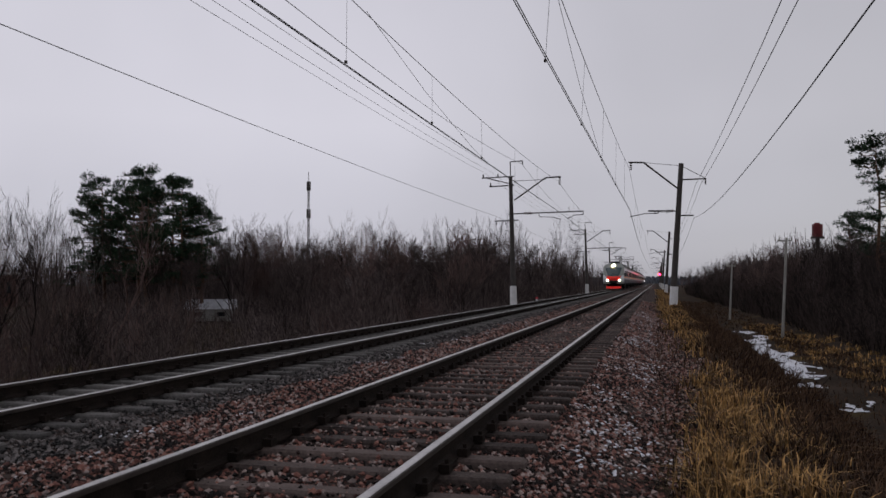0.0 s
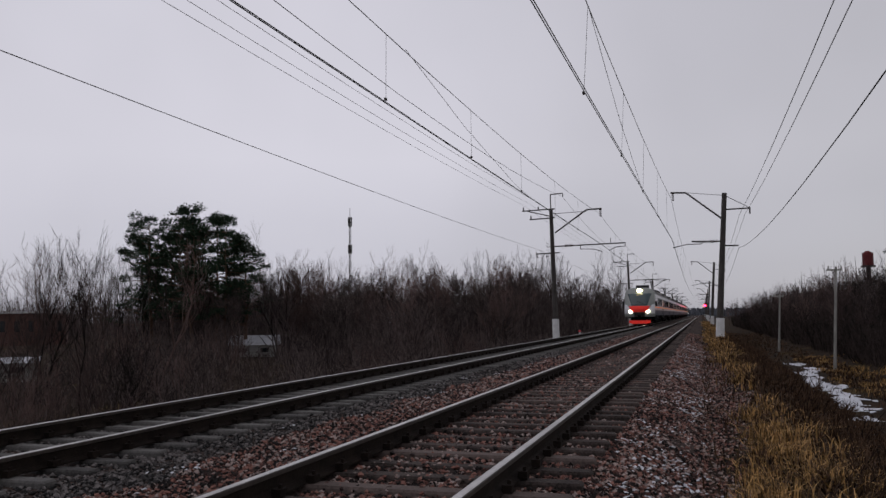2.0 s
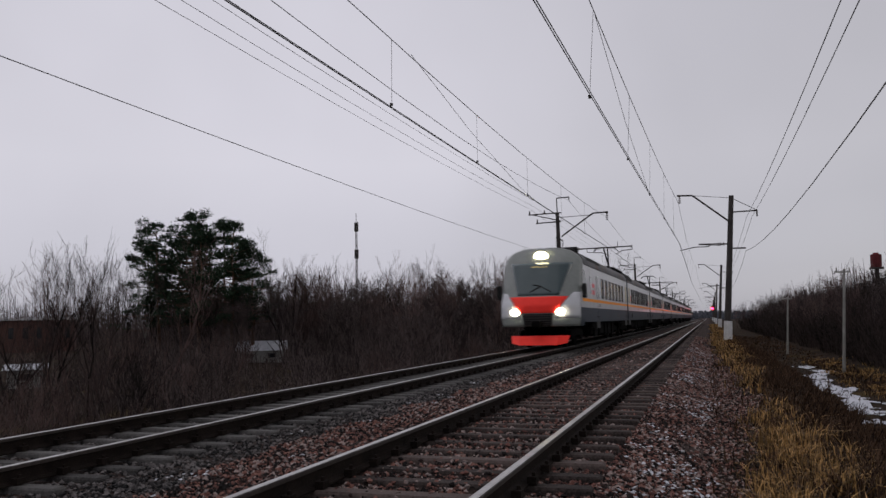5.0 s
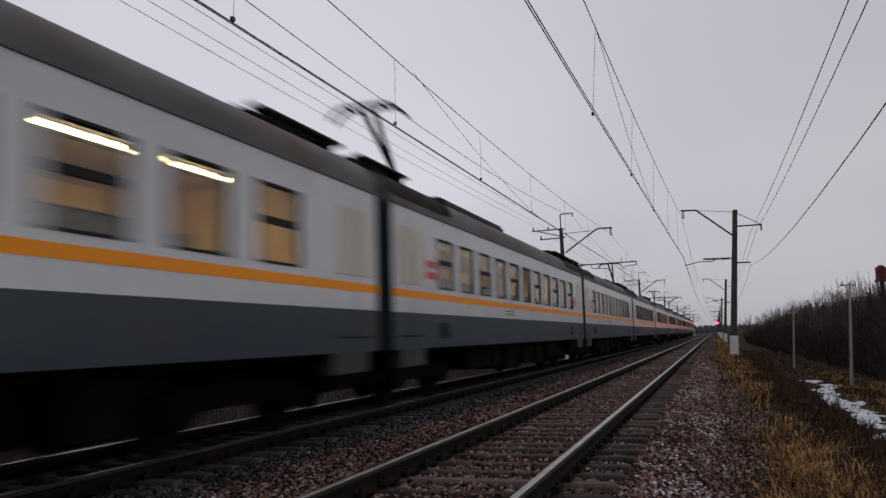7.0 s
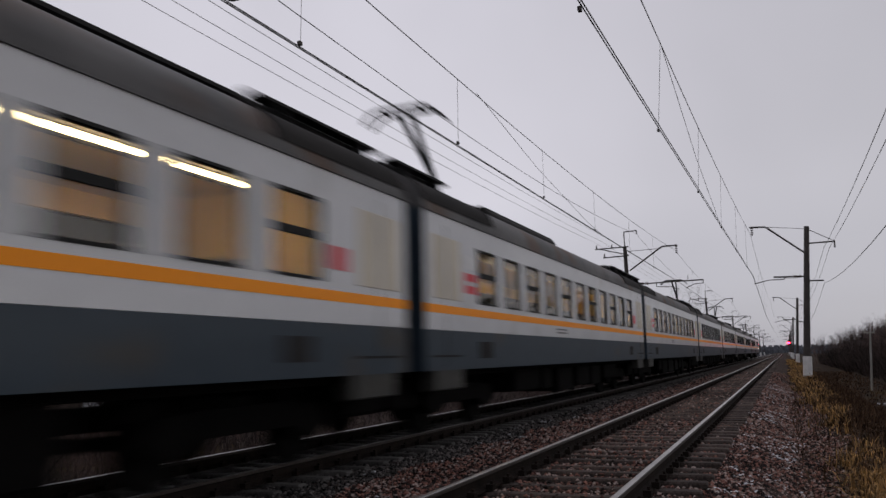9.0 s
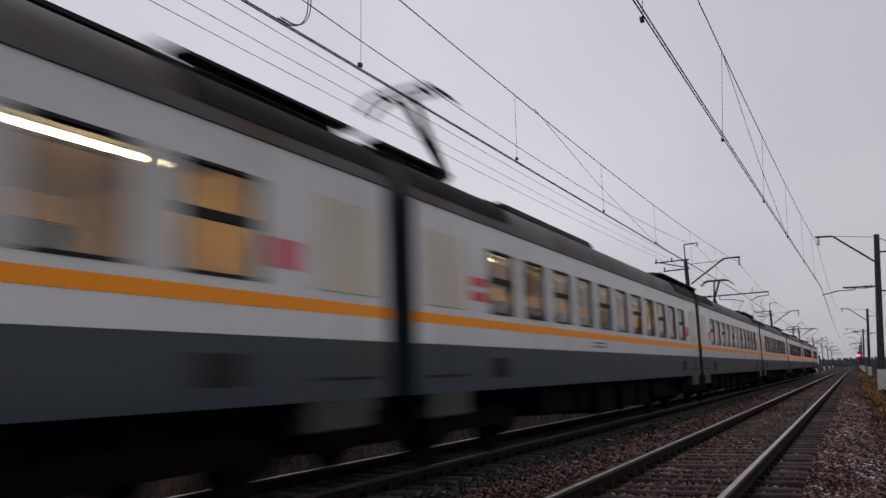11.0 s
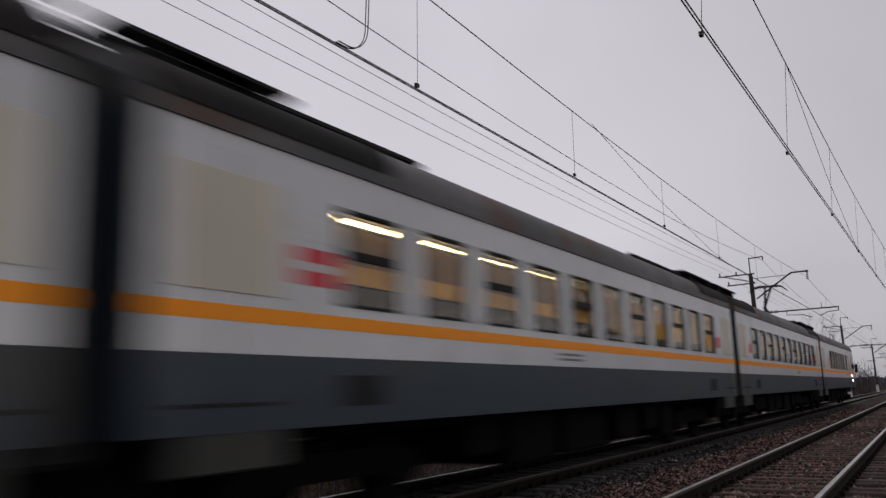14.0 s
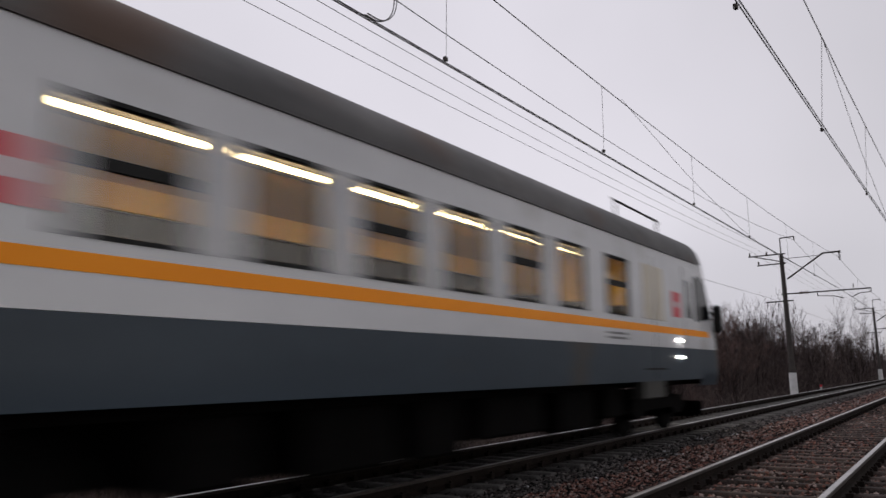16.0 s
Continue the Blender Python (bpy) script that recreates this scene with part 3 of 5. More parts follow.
def build_line():
    first = mast_left(-0.018)
    first.matrix_basis = pose(-10.03, LEFT_Y[1], -0.48)
    for y in LEFT_Y[2:]:
        copy_thing(first, pose(-9.85, y, -0.5, 0, 0, 0))
    first = mast_right(0.07)
    first.matrix_basis = pose(1.0, RIGHT_Y[1], -0.44)
    for y in RIGHT_Y[2:]:
        copy_thing(first, pose(1.35, y, -0.5, 0, 0, 0))
    L, R = LEFT_Y, RIGHT_Y
    zig = lambda i: 0.3 if i % 2 else -0.25
    for off in (-0.02, 0.02):
        wire("contact_wire", spans([(-6.85 + off + zig(i) * 0.5, y, 6.2) for i, y in enumerate(L)], 0.05), 0.011, "copper contact wire over the far track")
        wire("contact_wire", spans([((-2.7 if i == 0 else -1.62 if i == 1 else -2.2) + off, y, 6.05 - 0.2 * (i == 1)) for i, y in enumerate(R)], 0.05), 0.011, "copper contact wire over the near track")
    far_m = spans([(-6.75, y, 8.4) for y in L], 0.75)
    near_m = spans([((-2.5 if i == 0 else -1.6), y, 8.5) for i, y in enumerate(R)], 0.75)
    wire("messenger_wire", far_m, 0.011, "messenger wire above the far contact wire")
    wire("messenger_wire", near_m, 0.011, "messenger wire above the near contact wire")
    # droppers between messenger and contact wire, and two slanting ties
    for y in (10.5, 17.2, 24.5, 32, 40, 48, 70, 82, 94, 106):
        for pts, x0, z0 in ((far_m, lambda q: -6.85 + 0.1 * math.sin(q * 0.05), 6.15), (near_m, lambda q: float(np.interp(q, [-14, 54, 126], [-2.75, -1.62, -2.2])), 5.85)):
            x, z = (float(np.interp(y, [p[1] for p in pts], [p[k] for p in pts])) for k in (0, 2))
            d = wire("dropper", [(x, y, z), (x0(y), y + 0.02, z0)], 0.005, "thin dropper wire between the overhead wires")
            bm = one_box(x0(y) - 0.025, x0(y) + 0.025, y - 0.04, y + 0.04, z0 - 0.02, z0 + 0.04)
            part("clamp", bm, M_STEEL, d)
    wire("tie_wire", [(-6.75, 18.5, 7.75), (-6.8, 24, 7.0), (-6.85, 31, 6.35), (-6.85, 34, 6.2)], 0.007, "slanting tie wire above the far track")
    wire("tie_wire", [(-2.1, 17.5, 7.8), (-2.1, 24, 6.9), (-2.05, 31, 6.15), (-2.05, 33, 5.95)], 0.007, "slanting tie wire above the near track")
    # jumper loop from the contact wire up to the feeder
    for off in (-0.025, 0.025):
        arc = [(-6.88 + off, 8.74 + 0.52 * math.sin(i * 0.157), 6.2 + 0.5 * (1 - math.cos(i * 0.157))) for i in range(11)]
        wire("jumper_loop", [(-6.88 + off, 8.55, 6.2)] + arc + [(-6.82 + off, 9.27, 7.9)], 0.011, "curved jumper cable between the overhead wires")
    wire("feeder_wire", spans([(-9.35, y, 9.75) for y in L], 1.2), 0.011, "feeder wire on the mast tops")
    for x, z in ((-12.2, 9.25), (-11.7, 9.3), (-11.0, 9.3)):
        wire("feeder_wire", spans([(x, y, z) for y in L], 0.4), 0.008, "thin feeder wire on the field side arms")
    wire("feeder_wire", spans([(-11.2, y, 5.95) for y in L], 0.25), 0.01, "lower feeder wire on the field side arms")
    for x in (2.5, 2.82):
        wire("feeder_wire", spans([(x, y, 7.35) for y in R], 0.6), 0.011, "feeder wire on the verge side arms")
    wire("feeder_wire", spans([(2.35, y, 5.2) for y in R], 1.1), 0.011, "insulated wire low on the verge side")


def pole(x, y, z, h, lean):
    p = thing("telegraph_pole", "weathered grey wooden telegraph pole in the ditch", "pole", "line poles", at=pose(x, y, z))
    part("shaft", bar(bmesh.new(), (0, 0, -0.3), (lean, 0, h), 0.105, 0.075, 8), M_POLE, p)
    bm = one_box(lean - 0.55, lean + 0.35, -0.05, 0.05, h - 0.25, h - 0.15)
    for dx in (-0.45, 0.3):
        bar(bm, (lean + dx, 0, h - 0.15), (lean + dx, 0, h + 0.08), 0.04)
    part("crossarm", bm, M_POLE, p)


def marker_post(x, y, z):
    p = thing("marker_post", "low white trackside marker post with a red top", "post", at=pose(x, y, z))
    part("post", one_box(-0.06, 0.06, -0.06, 0.06, -0.3, 0.55), M_WHITEBASE, p)
    part("cap", one_box(-0.08, 0.08, -0.07, 0.07, 0.552, 0.72, bevel=0.02), M_SIGNRED, p, "red painted top")


def signal(x, y, z):
    s = thing("railway_signal", "red lit colour light signal on a post", "signal", at=pose(x, y, z))
    part("post", bar(bmesh.new(), (0, 0, -0.4), (0, 0, 5.6), 0.09, 0.07, 8), M_STEEL, s)
    head = part("signal_head", one_box(-0.42, 0.42, -0.08, 0.08, 3.9, 5.6, bevel=0.12), M_BLACK, s)
    bm = bmesh.new()
    # the lamp's halo is put into the lens's size
    bmesh.ops.create_cone(bm, cap_ends=True, segments=16, radius1=0.32, radius2=0.32, depth=0.05, matrix=pose(-0.05, -0.12, 4.55, 90, 0, 0))
    part("red_lens", bm, M_REDLAMP, head, "glowing red lens, widened to take in its halo")


# ---- train ----
PITCH = 21.93
HALF = 10.62
GAP = 0.69
W2 = 1.74
Z_SKIRT, Z_WHITE, Z_OR0, Z_OR1, Z_W0, Z_W1, Z_EDGE, Z_TOP = 1.1, 1.75, 2.022, 2.158, 2.29, 3.24, 3.67, 4.42


def wall_panel(x, y0, y1, z0, z1, holes, thick=0.07):
    """An upright wall in the plane x with square openings, holes: (y0, y1, z0, z1)."""
    bm = bmesh.new()
    ys = sorted({y0, y1, *(h[0] for h in holes), *(h[1] for h in holes)})
    zs = sorted({z0, z1, *(h[2] for h in holes), *(h[3] for h in holes)})
    xi = x - thick if x > 0 else x + thick
    for a, b in zip(ys, ys[1:]):
        for c, d in zip(zs, zs[1:]):
            if any(h[0] <= a and b <= h[1] and h[2] <= c and d <= h[3] for h in holes):
                continue
            for xx in (x, xi):
                bm.faces.new([bm.verts.new(p) for p in ((xx, a, c), (xx, b, c), (xx, b, d), (xx, a, d))])
    for a, b, c, d in holes + [(y0, y1, z0, z1)]:
        ring = [(a, c), (b, c), (b, d), (a, d)]
        for (p, q), (r, s) in zip(ring, ring[1:] + ring[:1]):
            bm.faces.new([bm.verts.new(t) for t in ((x, p, q), (x, r, s), (xi, r, s), (xi, p, q))])
    bmesh.ops.remove_doubles(bm, verts=bm.verts, dist=0.0005)
    return bm


def ring_frame(x, y0, y1, z0, z1, w, depth):
    """A rectangular frame round an opening, proud of the wall at x."""
    s = 1 if x > 0 else -1
    return wall_panel(x + s * depth, y0 - w, y1 + w, z0 - w, z1 + w, [(y0, y1, z0, z1)], depth + 0.05)


FACING = [1]


def pane_at(parent, x, y0, y1, z0, z1, mat=None, name="pane"):
    v = [(x, y0, z0), (x, y1, z0), (x, y1, z1), (x, y0, z1)]
    o = mesh_object(name, v, [(0, 1, 2, 3) if FACING[0] > 0 else (3, 2, 1, 0)], mat or M_GLASS, parent)
    o.visible_shadow = False
    return o


def roof_section(n=12):
    """Half ellipse from edge to edge, steep at the cornice."""
    out = []
    for i in range(n + 1):
        a = math.pi * i / n
        c, s = math.cos(a), math.sin(a)
        out.append((W2 * math.copysign(abs(c) ** 0.72, c), Z_EDGE + (Z_TOP - Z_EDGE) * abs(s) ** 0.8))
    return out


def roof_mesh(y0, y1, proud=0.0, low=0.0):
    """Curved roof shell with closed ends; proud lifts it, low cuts off the eaves."""
    sec = [(x * (1 + proud / W2), z + proud) for x, z in roof_section(28) if z >= Z_EDGE + low - 0.001]
    bm = bmesh.new()
    a = [bm.verts.new((x, y0, z)) for x, z in sec]
    b = [bm.verts.new((x, y1, z)) for x, z in sec]
    for i in range(len(sec) - 1):
        bm.faces.new((a[i], a[i + 1], b[i + 1], b[i])).smooth = True
    for y in (y0, y1):
        bm.faces.new([bm.verts.new((x, y, z)) for x, z in sec])
    return bm


def add_window(car, x, y, bar_across):
    y0, y1 = y - 0.5, y + 0.5
    frame_ob = part("window", ring_frame(x, y0, y1, Z_W0, Z_W1, 0.035, 0.012), M_RUBBER, car)
    pane_at(frame_ob, x - math.copysign(0.03, x), y0, y1, Z_W0, Z_W1)
    if bar_across:
        s = sorted((x - math.copysign(0.045, x), x))
        part("window_bar", one_box(s[0], s[1], y0, y1, 2.76, 2.85), M_RUBBER, frame_ob)


def add_doors(car, x, y, lit):
    """A pair of door leaves with panes, frosted and toned as lamplit if lit, and the step box below."""
    s = math.copysign(1, x)
    for d in (-0.33, 0.33):
        a, b = sorted((x - 0.02 * s, x + 0.0025 * s))
        leaf = part("door", one_box(a, b, y + d - 0.32, y + d + 0.32, Z_WHITE + 0.01, 3.5), M_WHITE, car, "white sliding door leaf with a tall pane")
        a, b = sorted((x, x + 0.02 * s))
        part("pane", one_box(a, b, y + d - 0.24, y + d + 0.26, 2.26, 3.3, bevel=0.008), M_FROSTLIT if lit else M_DARKGLASS, leaf)
        if d < 0:
            part("seam", one_box(*sorted((x, x + 0.0045 * s)), y - 0.012, y + 0.012, Z_SKIRT + 0.05, 3.5), M_RUBBER, leaf)
    part("step_slot", one_box(*sorted((x, x + 0.006 * s)), y - 0.62, y + 0.62, 1.31, 1.345), M_RUBBER, car)
    a, b = sorted((x - 0.25 * s, x - 0.01 * s))
    part("step_box", one_box(a, b, y - 0.62 - math.copysign(0.12, y), y + 0.62 - math.copysign(0.12, y), 0.78, Z_SKIRT + 0.02, bevel=0.02), M_STEP, car)


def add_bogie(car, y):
    bogie = part("bogie", one_box(-1.0, 1.0, y - 0.3, y + 0.3, 0.5, 0.9), M_UNDERSHADE, car)
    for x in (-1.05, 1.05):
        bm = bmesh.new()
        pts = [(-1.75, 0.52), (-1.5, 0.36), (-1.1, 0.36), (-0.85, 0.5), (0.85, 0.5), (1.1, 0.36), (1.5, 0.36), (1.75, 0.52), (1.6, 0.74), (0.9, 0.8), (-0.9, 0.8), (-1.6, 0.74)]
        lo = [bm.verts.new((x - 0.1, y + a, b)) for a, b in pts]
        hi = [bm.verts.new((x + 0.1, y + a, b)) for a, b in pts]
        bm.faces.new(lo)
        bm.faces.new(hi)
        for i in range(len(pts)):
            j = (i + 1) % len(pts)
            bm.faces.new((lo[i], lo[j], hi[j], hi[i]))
        part("side_frame", bm, M_UNDERSHADE, bogie)
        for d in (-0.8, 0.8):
            part("spring", bar(bmesh.new(), (x, y + d, 0.7), (x, y + d, 1.02), 0.12, sides=10), M_UNDERSHADE, bogie)
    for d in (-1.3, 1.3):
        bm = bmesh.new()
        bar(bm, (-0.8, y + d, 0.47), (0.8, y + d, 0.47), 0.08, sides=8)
        axle = part("axle", bm, M_UNDERSHADE, bogie)
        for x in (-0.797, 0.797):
            part("wheel", bar(bmesh.new(), (x - 0.065, y + d, 0.47), (x + 0.065, y + d, 0.47), 0.47, sides=28), M_UNDERSHADE, bogie)


def add_saloon(car, y0, y1, side):
    """The lit inside: floor, ceiling, lining between the windows, seats and a lamp strip."""
    part("floor", one_box(-1.66, 1.66, y0, y1, 1.3, 1.36), M_SALOONDARK, car)
    # lamplight painted in: amber ceiling beyond the strip, dark half before it
    part("ceiling", one_box(*sorted((-1.64 * side, 0.2 * side)), y0, y1, 3.61, 3.65), M_LINING, car, "ceiling half coloured as lit by the lamps")
    part("cove", one_box(*sorted((0.204 * side, 1.64 * side)), y0, y1, 3.605, 3.65), M_SALOONDARK, car)
    part("upper_lining", one_box(*sorted((-1.655 * side, -1.6 * side)), y0, y1, 3.28, 3.60), M_LINING, car)
    part("lamp_strip", one_box(*sorted((0.6 * side, 0.69 * side)), y0 + 0.5, y1 - 0.5, 3.52, 3.56), M_STRIP, car, "glowing ceiling lamp strip")
    # unseen blades, added to cut off the strip's light at flat angles
    bm = bmesh.new()
    y = y0 + 0.5
    while y < y1 - 0.5:
        box(bm, *sorted((0.54 * side, 0.89 * side)), y, y + 0.008, 3.47, 3.56)
        y += 0.36
    part("lamp_louvre", bm, M_SALOONDARK, car, "added dark cross blades that hide the lamp strip at flat angles")
    for y in (y0, y1):
        part("end_wall", one_box(-1.64, 1.64, y - 0.03, y + 0.03, 1.36, 3.61), M_LINING, car)
    rng = random.Random(5)
    first_l = first_d = None
    y = y0 + 0.8
    while y < y1 - 0.5:
        # seats on the viewed side are dark, those opposite brown
        for x0, x1 in ((-1.6, -0.45), (0.35, 1.5)):
            if x0 * side < 0:
                if first_l is None:
                    bm = one_box(x0, x1, -0.05, 0.05, 1.75, 2.72, bevel=0.03)
                    box(bm, x0, x1, -0.45, 0.45, 1.7, 1.8)
                    first_l = part("seat", bm, M_SEAT, car)
                    first_l.matrix_basis = pose(0, y, 0)
                else:
                    same(first_l, car, 0, y)
            else:
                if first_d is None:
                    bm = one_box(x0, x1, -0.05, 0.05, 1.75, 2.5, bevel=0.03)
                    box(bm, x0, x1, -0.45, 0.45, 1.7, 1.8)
                    first_d = part("seat", bm, M_SALOONDARK, car)
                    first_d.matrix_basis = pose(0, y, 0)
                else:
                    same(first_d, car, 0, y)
        y += 1.535 / 1.0
    # solid oversize rack, added to block the sky seen through the far windows
    part("luggage_rack", one_box(*sorted((-1.56 * side, -1.3 * side)), y0 + 0.1, y1 - 0.1, 2.86, 3.2, bevel=0.04), M_SALOONDARK, car)


def add_roof_gear(car, y, n, length=2.6):
    """A low dark box with fins, and a slatted deck that stands out over both its ends."""
    gear = part("roof_equipment", one_box(-1.05, 1.05, y - length / 2, y + length / 2, Z_TOP - 0.3, Z_TOP + 0.16, bevel=0.09), M_BLACK, car, "dark equipment boxes on the roof")
    for i in range(n):
        yy = y - length / 2 + (i + 0.5) * length / n
        h = (0.2, 0.25, 0.18, 0.22)[i % 4]
        part("fin", one_box(-0.95 + 0.08 * (i % 3), 0.95 - 0.1 * (i % 2), yy - 0.09, yy + 0.09, Z_TOP + 0.1, Z_TOP + h, bevel=0.03), M_BLACK, gear)
    slat = part("slat", one_box(-0.09, 0.09, -length / 2 - 0.35, length / 2 + 0.3, Z_TOP + 0.07, Z_TOP + 0.11), M_BLACK, gear)
    slat.matrix_basis = pose(-1.15, y, 0)
    for x in (-0.85, -0.55, 0.55, 0.85, 1.15):
        same(slat, gear, x, y)
    bearer = part("bearer", one_box(-1.25, 1.25, -0.04, 0.04, Z_TOP - 0.3, Z_TOP + 0.068), M_BLACK, gear)
    bearer.matrix_basis = pose(0, y - 0.42 * length, 0)
    same(bearer, gear, 0, y + 0.42 * length)


def add_pantograph(car, y, up):
    base = part("pantograph", one_box(-0.75, 0.75, y - 0.9, y + 0.9, Z_TOP + 0.05, Z_TOP + 0.17), M_BLACK, car, "raised single arm pantograph")
    bm = bmesh.new()
    for x in (-0.7, 0.7):
        for d in (-0.8, 0.8):
            bar(bm, (x, y + d, Z_TOP - 0.12), (x, y + d, Z_TOP + 0.1), 0.07)
    part("insulator", bm, M_INSUL, base)
    knee = (0, y + 1.2, Z_TOP + 0.72)
    head = (0, y - 0.35, up - 0.06)
    bm = bmesh.new()
    bar(bm, (0, y - 0.7, Z_TOP + 0.12), knee, 0.1, 0.085)
    part("lower_arm", bm, M_BLACK, base)
    bm = bmesh.new()
    for x in (-0.14, 0.14):
        bar(bm, (0, knee[1], knee[2]), (x, head[1], head[2]), 0.055)
    part("upper_arm", bm, M_BLACK, base)
    for d in (-0.22, 0.22):
        bm = bmesh.new()
        pts = [(-0.88, -0.26), (-0.68, -0.06), (-0.48, 0.0), (0.48, 0.0), (0.68, -0.06), (0.88, -0.26)]
        rings = []
        for a, b in pts:
            rings.append([bm.verts.new((a, head[1] + d + u, up + b + w)) for u, w in ((-0.035, -0.03), (0.035, -0.03), (0.035, 0.03), (-0.035, 0.03))])
        for p, q in zip(rings, rings[1:]):
            for i in range(4):
                bm.faces.new((p[i], p[(i + 1) % 4], q[(i + 1) % 4], q[i]))
        bm.faces.new(rings[0])
        bm.faces.new(rings[-1])
        part("contact_strip", bm, M_BLACK, base)
    for x in (-0.4, 0.4):
        part("head_link", bar(bmesh.new(), (x, head[1] - 0.22, up - 0.04), (x, head[1] + 0.22, up - 0.04), 0.03), M_BLACK, base)


def add_walkway(car, y0, y1, lift=0.0):
    """A slatted walkway and cable trough along the roof."""
    bm = bmesh.new()
    y = y0
    while y < y1:
        box(bm, -0.85, 0.85, y, y + 0.08, Z_TOP - 0.1, Z_TOP + 0.13 + lift)
        y += 1.1
    for x in (-0.8, -0.4, 0.0, 0.4, 0.8):
        box(bm, x - 0.07, x + 0.07, y0, y1, Z_TOP + 0.12 + lift, Z_TOP + 0.17 + lift)
    part("roof_walkway", bm, M_BLACK, car, "dark slatted walkway along the roof")


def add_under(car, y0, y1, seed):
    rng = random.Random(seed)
    # oversize dark blocks, added to fill the shaded space under the joints
    part("coupler", one_box(-1.2, 1.2, y1 - 0.85, y1 + 0.4, 0.5, 0.978, bevel=0.06), M_UNDERSHADE, car)
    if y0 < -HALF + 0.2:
        part("coupler", one_box(-1.2, 1.2, y0 - 0.28, y0 + 0.85, 0.5, 0.978, bevel=0.06), M_UNDERSHADE, car)
    part("underframe", one_box(-1.3, 1.3, y0, y1, 0.98, 1.3), M_UNDERSHADE, car)
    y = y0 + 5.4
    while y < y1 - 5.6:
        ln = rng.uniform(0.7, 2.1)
        part("underfloor_box", one_box(-1.35, 1.4, y, y + ln, rng.uniform(0.32, 0.55), 1.0, bevel=0.04), M_UNDERSHADE, car)
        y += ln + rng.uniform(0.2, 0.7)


def add_side(car, x, y0, y1, holes, cab=False):
    s = math.copysign(1, x)
    part("side_wall", wall_panel(x, y0, y1, Z_WHITE, Z_EDGE, holes), M_WHITE, car)
    part("skirt", wall_panel(x, y0, y1, Z_SKIRT, Z_WHITE - 0.004, []), M_SKIRT, car, "dark grey lower body panel")
    a, b = sorted((x + 0.003 * s, x + 0.006 * s))
    part("stripe", one_box(a, b, y0, y1, Z_OR0, Z_OR1), M_ORANGE, car, "orange stripe along the body")
    part("gutter", one_box(*sorted((x - 0.02 * s, x + 0.025 * s)), y0, y1, Z_EDGE - 0.02, Z_EDGE + 0.02), M_ROOF, car)


def add_marks(car, x, y_sign, y_num):
    s = math.copysign(1, x)
    a, b = sorted((x + 0.004 * s, x + 0.008 * s))
    sign = part("route_sign", one_box(a, b, y_sign - 0.3, y_sign + 0.3, 2.42, 2.78), M_SIGNRED, car, "red sign plate with pale bars")
    a, b = sorted((x + 0.009 * s, x + 0.012 * s))
    part("sign_bar", one_box(a, b, y_sign - 0.24, y_sign + 0.24, 2.56, 2.64), M_WHITE, sign)
    part("notice", one_box(*sorted((x + 0.004 * s, x + 0.007 * s)), y_sign - 0.16, y_sign + 0.16, 2.86, 3.1), M_PALE, car)
    a, b = sorted((x + 0.004 * s, x + 0.007 * s))
    for i in range(2):
        part("number_bar", one_box(a, b, y_num - 0.5, y_num + 0.5, 1.84 + i * 0.08, 1.88 + i * 0.08), M_BARS, car)
    part("hatch", one_box(*sorted((x + 0.002 * s, x + 0.008 * s)), -8.2, -7.5, 1.28, 1.58), M_BLACK, car)
    part("hatch", one_box(*sorted((x + 0.002 * s, x + 0.008 * s)), 7.4, 8.0, 1.28, 1.58), M_BLACK, car)


WINDOWS = [-7.675 + 1.535 * i for i in range(11)]


